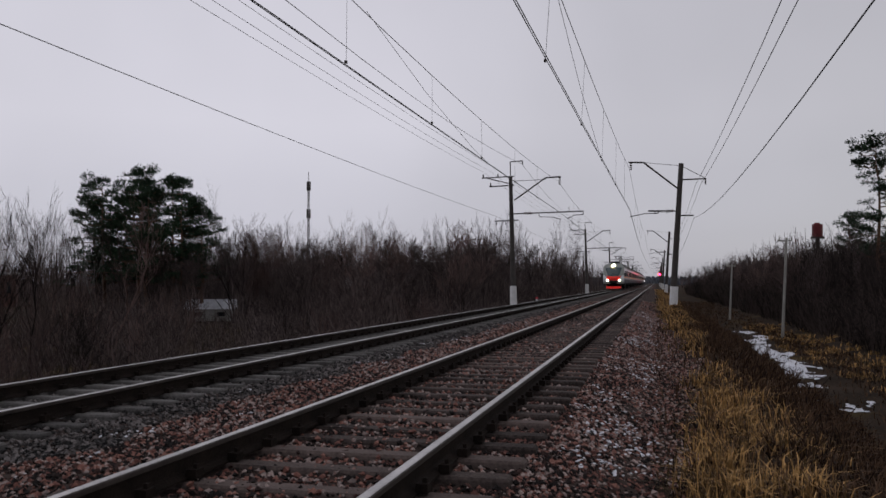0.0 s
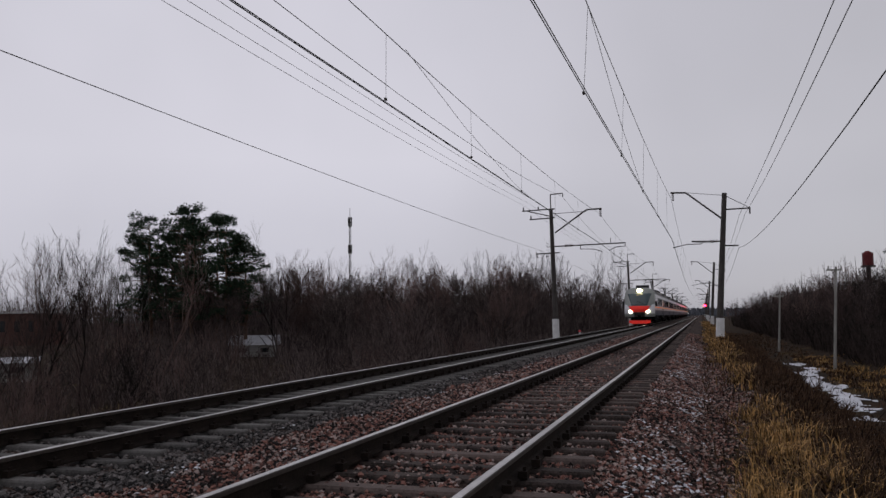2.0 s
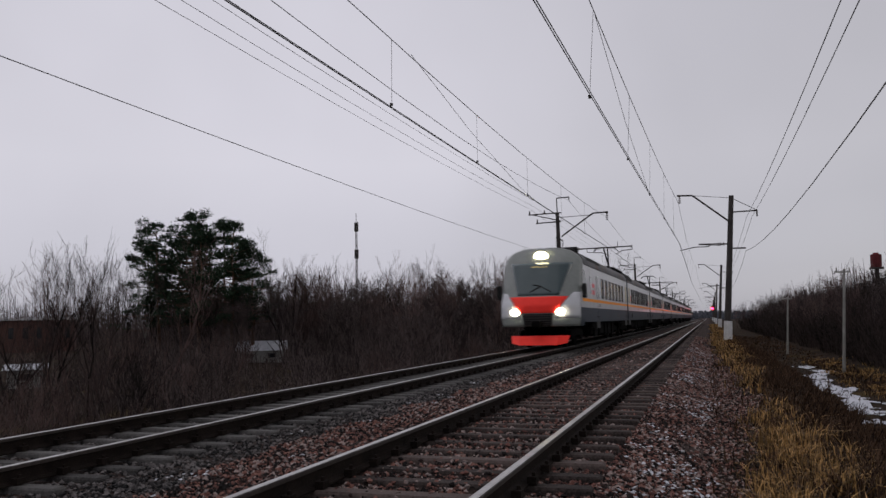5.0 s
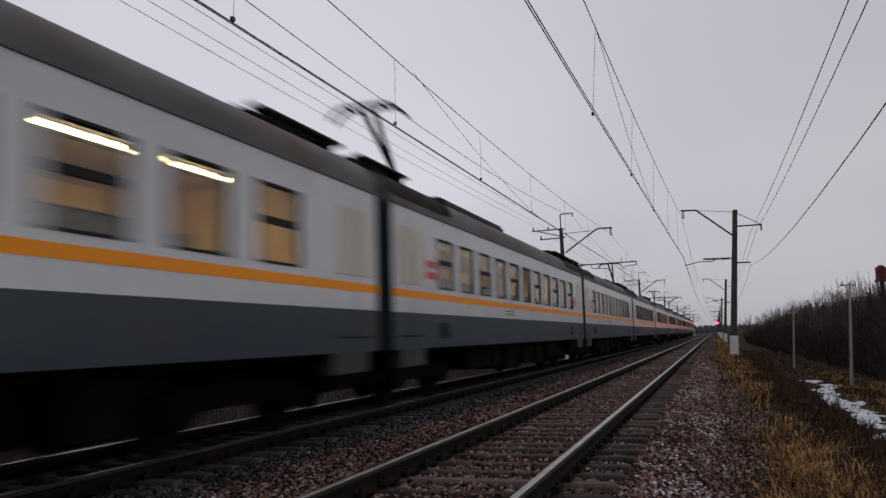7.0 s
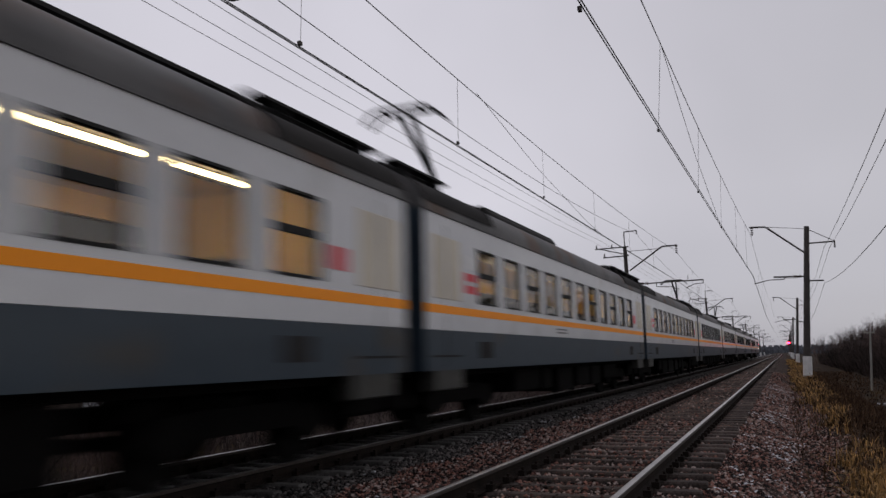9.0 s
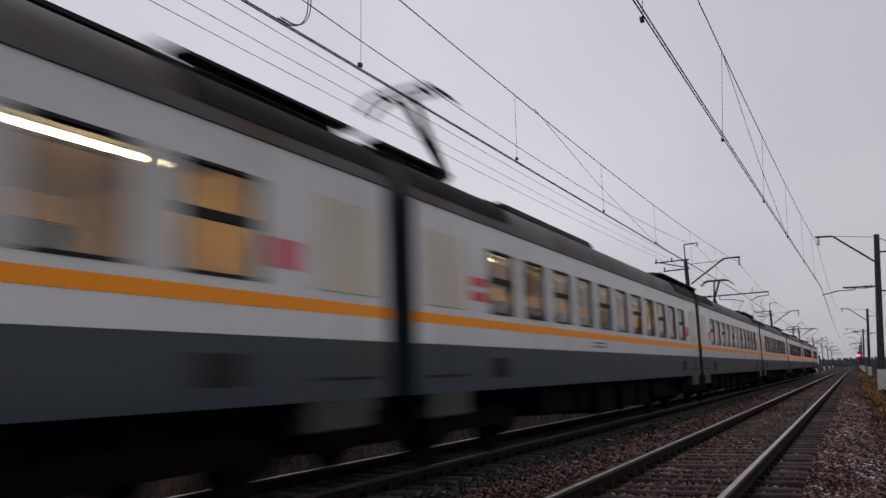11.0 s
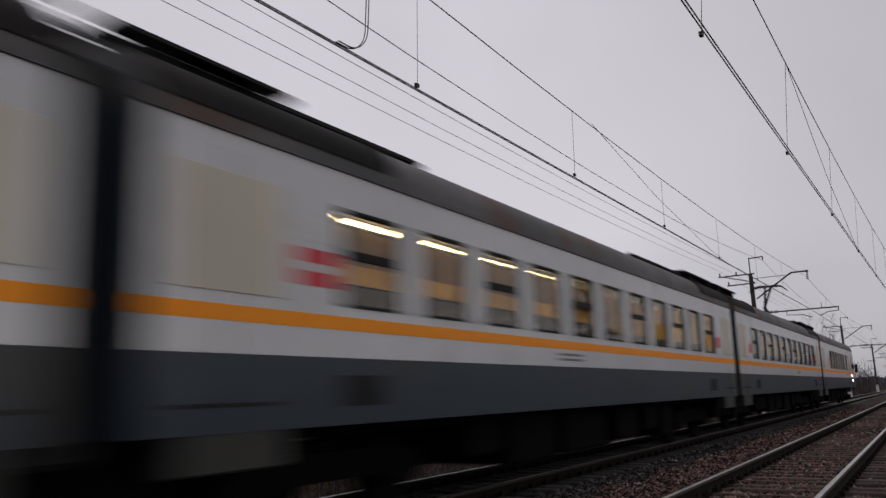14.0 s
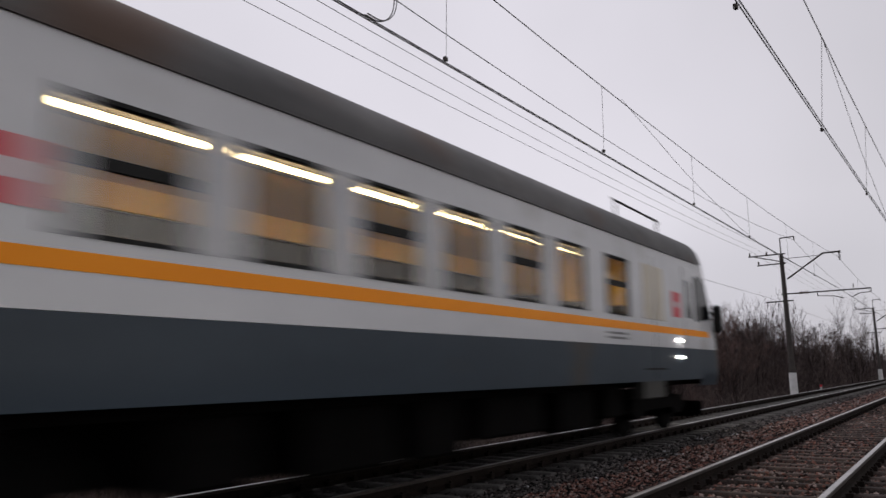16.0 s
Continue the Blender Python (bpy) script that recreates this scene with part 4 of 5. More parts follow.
def middle_car(kind, side=1):
    """kind: '' or 'motor', which carries a pantograph at its front (towards -y)."""
    FACING[0] = side
    car = thing("railcar", "white electric railcar with orange stripe and lit windows" if not kind else "white electric railcar with orange stripe and raised pantograph", "railcar", "cars of the train")
    for x in (W2, -W2):
        holes = [(y - 0.5, y + 0.5, Z_W0, Z_W1) for y in WINDOWS]
        add_side(car, x, -HALF, HALF, holes)
        for i, y in enumerate(WINDOWS):
            add_window(car, x, y, i % 2 == 0)
        for y in (-9.75, 9.75):
            add_doors(car, x, y, True)
        add_marks(car, x, -8.6, -2.2)
        part("route_sign", one_box(*sorted((x + math.copysign(0.004, x), x + math.copysign(0.008, x))), 8.4, 8.84, 2.42, 2.72), M_SIGNRED, car)
    part("roof", roof_mesh(-HALF, HALF), M_ROOF, car, "dull grey curved roof")
    for y in (-HALF, HALF):
        part("end_wall", one_box(-W2, W2, y - 0.03, y + 0.03, Z_SKIRT, Z_EDGE), M_SKIRT, car)
    part("gangway", one_box(-1.25, 1.25, HALF, HALF + GAP, 0.9, 4.1, bevel=0.05), M_RUBBER, car, "black rubber gangway bellows")
    add_saloon(car, -8.75, 8.75, side)
    add_under(car, -HALF + 0.1, HALF - 0.1, 2 if kind else 8)
    add_bogie(car, -7.6)
    add_bogie(car, 7.6)
    for a, b in ((-HALF + 0.02, -7.3), (7.2, HALF - 0.02)):
        part("roof_end", roof_mesh(a, b, 0.012, 0.02), M_ROOFEND, car, "sooty black roof end")
        y = min(abs(a), abs(b)) * math.copysign(1, a)
        part("roof_seam", roof_mesh(y - 0.03, y + 0.03, 0.03, 0.02), M_ROOFEND, car)
    add_roof_gear(car, 9.2, 6)
    if not kind:
        add_walkway(car, 4.2, 7.9)
    elif side > 0:
        add_walkway(car, -5.4, 0.6, 0.05)
        part("roof_equipment", one_box(-0.98, 0.98, -5.3, 0.5, Z_TOP - 0.25, Z_TOP + 0.14, bevel=0.05), M_BLACK, car, "long low dark casing on the roof")
    add_roof_gear(car, -9.5, 4, 1.7)
    if kind:
        part("roof_equipment", one_box(-1.0, 1.0, -8.4, -4.2, Z_TOP - 0.25, Z_TOP + 0.045, bevel=0.08), M_BLACK, car, "low dark equipment deck on the roof")
        add_pantograph(car, -7.15, 6.36)
        bm = bmesh.new()
        for x in (-0.5, 0.1, 0.6):
            bar(bm, (x, -5.2, Z_TOP + 0.13), (x, 7.0, Z_TOP + 0.13), 0.025)
        for y in (-5, -2, 1, 4, 7):
            box(bm, -0.7, 0.8, y - 0.06, y + 0.06, Z_TOP - 0.05, Z_TOP + 0.1)
        part("roof_cable", bm, M_BLACK, car)
    else:
        add_walkway(car, -8.6, -5.2)
        for y in (-3.5, 0, 2.5):
            part("roof_vent", one_box(-0.35, 0.35, y - 0.5, y + 0.5, Z_TOP - 0.06, Z_TOP + 0.1, bevel=0.04), M_ROOF, car)
    return car


# the cab end looks towards -y
NOSE = -10.97


def nose_y(x, z):
    """The front surface: upright below, raked windscreen above, rounded to the sides."""
    rake = 0.0
    if z > 1.85:
        rake = 0.52 * (z - 1.85) + 0.10 * max(0, z - 3.6) ** 2 * 4
    if z < 1.25:
        rake = 0.18 * (1.25 - z)
    return NOSE + rake + 0.75 * (abs(x) / W2) ** 3.2


def front_patch(name, mat, parent, z0, z1, left, right, proud, label="", nx=14, nz=12):
    """A patch of the front between two side bounds, functions of z."""
    v, f = [], []
    for j in range(nz + 1):
        z = z0 + (z1 - z0) * j / nz
        a, b = left(z), right(z)
        for i in range(nx + 1):
            x = a + (b - a) * i / nx
            v.append((x, nose_y(x, z) - proud, z))
    n = nx + 1
    for j in range(nz):
        for i in range(nx):
            f.append((j * n + i, j * n + i + 1, (j + 1) * n + i + 1, (j + 1) * n + i))
    ob = mesh_object(name, v, f, mat, parent, label, smooth=True)
    mod = ob.modifiers.new("thickness", "SOLIDIFY")
    mod.thickness, mod.offset = 0.02, 0
    return ob


def cab_half(z):
    """Half width of the front at a height: narrows under the roof."""
    if z > Z_EDGE:
        return W2 * math.sqrt(max(0.0, 1 - ((z - Z_EDGE) / (Z_TOP + 0.03 - Z_EDGE)) ** 2)) ** 0.75
    return W2 if z > 1.2 else W2 - 0.25 * (1.2 - z)


def screen_half(z):
    """Half width of the windscreen, wider towards the top."""
    return min(0.9 + (z - 2.28) * 0.34, cab_half(z) - 0.12)


def head_car(side=1):
    FACING[0] = side
    car = thing("railcar", "white cab railcar with red and grey rounded front", "railcar", "cars of the train")
    wins = [-2.6 + 1.68 * i for i in range(7)] if side > 0 else [-3.85] + [-1.88 + 1.56 * i for i in range(6)]
    back = 1.75 if side > 0 else 0.4
    for x in (W2, -W2):
        s = math.copysign(1, x)
        holes = [(y - 0.5, y + 0.5, Z_W0, Z_W1) for y in wins]
        cab0 = NOSE + 2.05
        add_side(car, x, cab0, HALF, holes)
        for i, y in enumerate(wins):
            add_window(car, x, y, i % 2 == 0)
        add_doors(car, x, 9.75, True)
        # plug door beside the cab, cab door, cab side window
        add_doors(car, x, -4.45 if side > 0 else -5.75, side < 0)
        a, b = sorted((x + 0.002 * s, x + 0.016 * s))
        door = part("cab_door", one_box(a, b, -8.75 + back * 0.8, -8.05 + back * 0.8, Z_WHITE + 0.004, 3.5, bevel=0.006), M_WHITE, car)
        part("door_stripe", one_box(*sorted((x + 0.015 * s, x + 0.019 * s)), -8.748 + back * 0.8, -8.052 + back * 0.8, Z_OR0, Z_OR1), M_ORANGE, door, "orange stripe")
        part("pane", one_box(*sorted((x + 0.012 * s, x + 0.022 * s)), -8.62 + back * 0.8, -8.18 + back * 0.8, 2.4, 3.2, bevel=0.006), M_DARKGLASS, door)
        sign = part("route_sign", one_box(*sorted((x + 0.004 * s, x + 0.009 * s)), (-8.45 if side > 0 else -7.9) + back, -7.35 + back, 2.38, 2.9), M_SIGNRED, car, "red sign plate with pale bars")
        part("sign_bar", one_box(*sorted((x + 0.01 * s, x + 0.013 * s)), (-8.3 if side > 0 else -7.75) + back, -7.5 + back, 2.58, 2.7), M_WHITE, sign)
        if side < 0:
            rear = part("route_sign", one_box(*sorted((x + 0.004 * s, x + 0.009 * s)), 6.75, 7.5, 2.4, 2.86), M_SIGNRED, car, "red sign plate with pale bars")
            part("sign_bar", one_box(*sorted((x + 0.01 * s, x + 0.013 * s)), 6.85, 7.4, 2.57, 2.7), M_WHITE, rear)
        for i in range(2):
            part("number_bar", one_box(*sorted((x + 0.004 * s, x + 0.007 * s)), -4.2, -3.3, 1.84 + i * 0.08, 1.88 + i * 0.08), M_BARS, car)
        for z in (1.56, 1.9) if side < 0 else ():
            part("marker_lamp", one_box(*sorted((x, x + 0.05 * s)), -7.36, -7.16, z - 0.03, z + 0.03, bevel=0.01), M_MARKER, car, "small white marker lamp")
        # rounded cab flank between the front surface and the body
        for name, mat, z0, z1, d in (("cab_flank", M_WHITE, Z_WHITE, Z_EDGE, 0.0), ("cab_skirt", M_SKIRT, 0.95, Z_WHITE, 0.002), ("cab_stripe", M_ORANGE, Z_OR0, Z_OR1, 0.006)):
            v, f = [], []
            nz = 8
            for j in range(nz + 1):
                z = z0 + (z1 - z0) * j / nz
                h = cab_half(z)
                yf = nose_y(h, z) + (0.5 if name == "cab_stripe" else 0)
                for i in range(3):
                    v.append((s * (h + d), yf + (cab0 - yf) * i / 2, z))
            for j in range(nz):
                for i in range(2):
                    f.append((j * 3 + i, j * 3 + i + 1, j * 3 + i + 4, j * 3 + i + 3))
            mesh_object(name, v, f, mat, car, smooth=True)
        bm = bmesh.new()
        ring = [(-9.87, 2.45), (-8.6, 2.34), (-8.6, 3.34), (-9.05, 3.4), (-9.45, 3.24)]
        lo, hi = [[bm.verts.new((x + d * s, y, z)) for y, z in ring] for d in (-0.004, 0.012)]
        bm.faces.new(hi)
        bm.faces.new(lo[::-1])
        for i in range(5):
            bm.faces.new((lo[i], lo[(i + 1) % 5], hi[(i + 1) % 5], hi[i]))
        bmesh.ops.recalc_face_normals(bm, faces=bm.faces)
        part("side_window", bm, M_CABGLASS, car, "dark slanted cab side window")
        bm = bmesh.new()
        box(bm, *sorted((x + 0.04 * s, x + 0.24 * s)), NOSE + 0.95, NOSE + 1.12, 2.15, 2.78, bevel=0.04)
        bar(bm, (x - 0.1 * s, NOSE + 1.15, 2.6), (x + 0.12 * s, NOSE + 1.05, 2.6), 0.025)
        part("mirror", bm, M_RUBBER, car, "black outside mirror")
    # roof with the rounded cab end
    part("roof", roof_mesh(NOSE + 2.05, HALF), M_ROOF, car, "dull grey curved roof")
    sec = roof_section()
    v, f = [], []
    n = len(sec)
    for j in range(7):
        q = j / 6
        for x, z in sec:
            xx = x
            y_front = nose_y(x, z)
            v.append((xx, (NOSE + 2.05) + (y_front - NOSE - 2.05) * q, z))
    for j in range(6):
        for i in range(n - 1):
            f.append((j * n + i, j * n + i + 1, (j + 1) * n + i + 1, (j + 1) * n + i))
    mesh_object("cab_roof", v, f, M_ROOF, car, smooth=True)
    # front
    full = lambda z: cab_half(z)
    front_patch("front_mask", M_FRONTGREY, car, 0.95, Z_TOP - 0.02, lambda z: -full(z), full, 0.0, "grey moulded cab front", 28, 30)
    shield = front_patch("windscreen", M_SHIELD, car, 2.28, 3.72, lambda z: -screen_half(z), screen_half, 0.02, "dark tinted windscreen")
    bm = bmesh.new()
    for a, b in (((-0.35, 2.42), (0.1, 2.68)), ((0.55, 2.42), (0.05, 2.7)), ((0.1, 2.68), (-0.25, 2.75))):
        bar(bm, (a[0], nose_y(*a) - 0.04, a[1]), (b[0], nose_y(*b) - 0.05, b[1]), 0.022)
    part("wiper", bm, M_RUBBER, shield)
    bm = bmesh.new()
    for i in range(7):
        box(bm, -0.35 + i * 0.1, -0.28 + i * 0.1, nose_y(0, 3.52) - 0.03, nose_y(0, 3.52) - 0.02, 3.49, 3.55)
    part("route_display", bm, M_DISPLAY, shield, "lit amber route display")
    front_patch("red_panel", M_RED, car, 1.52, 2.22, lambda z: -(0.76 + (z - 1.52) * 0.74), lambda z: 0.76 + (z - 1.52) * 0.74, 0.012, "bright red V shaped panel")
    for s in (-1, 1):
        front_patch("white_cheek", M_WHITE, car, 1.3, 2.4, (lambda z: 0.8 + max(0, z - 1.52) * 0.74) if s > 0 else (lambda z: -full(z) + 0.005), (lambda z: full(z) - 0.005) if s > 0 else (lambda z: -0.8 - max(0, z - 1.52) * 0.74), 0.008, "", 8, 8)
    g = front_patch("grille", M_BLACK, car, 0.96, 1.5, lambda z: -0.66 + (1.5 - z) * 0.12, lambda z: 0.66 - (1.5 - z) * 0.12, 0.014, "black ventilation grille")
    for i in range(5):
        part("slat", one_box(-0.58, 0.58, NOSE - 0.05, NOSE - 0.01, 1.0 + i * 0.1, 1.03 + i * 0.1), M_STEEL, g)
    part("snowplough", plough(), M_RED if side > 0 else M_UNDERSHADE, car, "red snowplough under the front" if side > 0 else "")
    for s in (-1, 1):
        bm = bmesh.new()
        yy = nose_y(0.98, 1.56)
        bmesh.ops.create_cone(bm, cap_ends=True, segments=20, radius1=0.14, radius2=0.19, depth=0.12, matrix=Matrix.Translation((s * 0.98, yy - 0.06, 1.56)) @ Matrix.Diagonal((1, 1, 0.75, 1)) @ pose(0, 0, 0, 90, 0, 0))
        part("headlamp", bm, M_HEAD, car, "bright white headlamp")
    bm = bmesh.new()
    yy = nose_y(0, 4.02)
    # larger than the lamp itself: its glare is put into the shape
    bmesh.ops.create_uvsphere(bm, u_segments=16, v_segments=8, radius=1.0, matrix=Matrix.Translation((0, yy - 0.02, 4.02)) @ Matrix.Diagonal((0.32, 0.12, 0.22, 1)))
    part("top_lamp", bm, M_TOPLAMP, car, "bright yellowish top lamp, enlarged to take in its glare")
    part("coupler", one_box(-0.2, 0.2, NOSE - 0.45, NOSE + 0.2, 0.9, 1.2, bevel=0.05), M_UNDERSHADE, car)
    part("end_wall", one_box(-W2, W2, HALF - 0.03, HALF + 0.03, Z_SKIRT, Z_EDGE), M_SKIRT, car)
    part("cab_wall", one_box(-W2 + 0.05, W2 - 0.05, -5.75, -5.69, Z_SKIRT, Z_EDGE), M_SKIRT, car)
    part("gangway", one_box(-1.25, 1.25, HALF, HALF + GAP, 0.9, 4.1, bevel=0.05), M_RUBBER, car, "black rubber gangway bellows")
    add_saloon(car, -5.65, 8.75, side)
    add_under(car, NOSE + 0.6, HALF - 0.1, 21)
    add_bogie(car, -7.6)
    add_bogie(car, 7.6)
    if side > 0:
        for d, w, h in ((-0.5, 0.6, 0.2), (-0.1, 0.7, 0.34), (0.3, 0.7, 0.3), (0.62, 0.8, 0.46), (0.94, 0.7, 0.42), (1.3, 0.65, 0.26), (1.62, 0.5, 0.14)):
            part("roof_resistor", one_box(-w, w, -4.9 + d, -4.66 + d, Z_TOP - 0.25, Z_TOP + h, bevel=0.07), M_BLACK, car, "dark lumpy resistor on the roof")
        part("roof_end", roof_mesh(-7.6, -3.0, 0.012, 0.15), M_ROOFEND, car, "sooty black roof section")
    else:
        bm = one_box(-0.45, 0.45, -4.5, -3.9, Z_TOP - 0.15, Z_TOP + 0.14, bevel=0.05)
        bar(bm, (0.1, -4.0, Z_TOP), (0.1, -4.0, Z_TOP + 0.4), 0.05)
        part("roof_equipment", bm, M_BLACK, car, "small dark box on the roof")
        for y in (-8.7, -7.9):
            part("roof_hatch", one_box(-1.0, 1.0, y - 0.25, y + 0.25, Z_TOP - 0.3, Z_TOP + 0.05, bevel=0.08), M_ROOFEND, car)
    bm = bmesh.new()
    ax = 0.5 if side > 0 else -0.6
    tip = -8.6 if side > 0 else -9.9
    bar(bm, (ax, tip, Z_TOP + 0.5), (ax, -6.9, Z_TOP + 0.55), 0.03)
    for y in (tip + 0.1, -7.0):
        bar(bm, (ax, y, Z_TOP - 0.25), (ax, y, Z_TOP + 0.55), 0.02)
    part("aerial", bm, M_BLACK, car)
    add_roof_gear(car, 9.2, 4, 2.0)
    return car


def plough():
    bm = bmesh.new()
    pts = [(-1.2, 0.4, 0.28), (-0.8, 0.05, 0.2), (0.8, 0.05, 0.2), (1.2, 0.4, 0.28)]
    lo = [bm.verts.new((x, NOSE + y - 0.1, z - 0.04)) for x, y, z in pts]
    hi = [bm.verts.new((x * 1.06, NOSE + y + 0.08, 0.56)) for x, y, z in pts]
    for i in range(3):
        bm.faces.new((lo[i], lo[i + 1], hi[i + 1], hi[i]))
    r = bmesh.ops.extrude_face_region(bm, geom=list(bm.faces))
    for g in r["geom"]:
        if isinstance(g, bmesh.types.BMVert):
            g.co.y += 0.08
    return bm


CARS = []


def build_train():
    """Eleven cars; k = 1 leads. Turned cars face backwards."""
    head = head_car()
    tail, plain, motor, backward = head_car(-1), middle_car(""), middle_car("motor"), middle_car("motor", -1)
    used = set()
    order = "H M T M T M m T T m h"
    for k, c in enumerate(order.split(), 1):
        proto = {"H": head, "h": tail, "M": motor, "m": backward, "T": plain}[c]
        turn = 180 if c in "mh" else 0
        m = pose(FAR_X, 0, FAR_Z, 0, 0, turn)
        if proto in used:
            car = copy_thing(proto, m)
        else:
            car = proto
            used.add(proto)
        CARS.append((car, k, turn))


# seconds, y of the joint between the first two cars
RUN = [(0.0, 161.2), (1.0, 140.6), (2.0, 119.8), (3.5, 88.3), (5.0, 56.2), (7.0, 12.6), (9.0, -32.6), (10.8, -74.2), (12.5, -114.2), (14.0, -149.8), (15.0, -174.1), (16.0, -198.7)]


def motions():
    for car, k, turn in CARS:
        walk(car, [(t, pose(FAR_X, y + (k - 1.5) * PITCH, FAR_Z, 0, 0, turn)) for t, y in RUN])


# ---- vegetation ----
def segment(v, f, p, q, r0, r1):
    """A three sided tapered twig."""
    d = q - p
    if d.length < 1e-5:
        return
    a = d.orthogonal().normalized()
    b = d.normalized().cross(a)
    n = len(v)
    for c, r in ((p, r0), (q, r1)):
        for k in range(3):
            t = k * 2.0944
            v.append(tuple(c + (a * math.cos(t) + b * math.sin(t)) * r))
    for k in range(3):
        f.append((n + k, n + (k + 1) % 3, n + 3 + (k + 1) % 3, n + 3 + k))


def grow(v, f, rng, p, d, length, r, level, spread, up):
    """A limb in four bends with side twigs."""
    steps = 4 if level > 0 else 3
    for i in range(steps):
        d = (d + Vector((rng.gauss(0, 0.13), rng.gauss(0, 0.13), rng.gauss(0.0, 0.1) + up))).normalized()
        q = p + d * (length / steps)
        r1 = r * (1 - 0.75 / steps)
        segment(v, f, p, q, r, r1)
        p, r = q, r1
        if level > 0 and i > 0:
            for _ in range(2 if level < 3 else 3):
                side = Vector((rng.gauss(0, 0.8), rng.gauss(0, 0.8), rng.gauss(0.75, 0.35))).normalized()
                grow(v, f, rng, p, (d * (1 - spread) + side * spread).normalized(), length * rng.uniform(0.32, 0.55), max(r * 0.55, 0.008), level - 1, spread, up)


def bare_mesh(name, seed, height, stems, level, spread, up, radius, mat, base=0.3):
    rng = random.Random(seed)
    v, f = [], []
    for _ in range(stems):
        a, t = rng.uniform(0, 6.283), (rng.uniform(0.05, 0.45) if stems > 1 else 0.04)
        d = Vector((math.cos(a) * t, math.sin(a) * t, 1)).normalized()
        p = Vector((math.cos(a) * base * rng.random(), math.sin(a) * base * rng.random(), -0.3))
        grow(v, f, rng, p, d, height * rng.uniform(0.7, 1.0), radius * rng.uniform(0.7, 1), level, spread, up)
    me = bpy.data.meshes.new(name)
    me.from_pydata(v, [], f)
    me.materials.append(mat)
    return me


TALL = {}


def plant(name, me, x, y, z, s, rz, label, category, group, top=None):
    """Set out a plant; top: the height that it reaches at most."""
    if top:
        if me.name not in TALL:
            TALL[me.name] = float(np.percentile([v.co.z for v in me.vertices], 98))
        s = min(s, top / TALL[me.name])
    o = new(name, me)
    o.matrix_basis = pose(x, y, z, 0, 0, rz) @ Matrix.Diagonal((s * 1.0, s * 1.0, s, 1))
    return tagged(o, label, category, group)


def garden_gap(x, y):
    """The trodden way through the thicket to the garden house."""
    return 28 < y < 79 and abs(x + 0.59 * y) < 2.2


def left_top(x, y, rng, rise=0.047):
    """Growth beyond the tracks: low by the line, taller behind."""
    return max(2.2, rise * math.hypot(x, y) + 1.0 - ground_z(x, y)) * rng.uniform(0.7, 1.12)


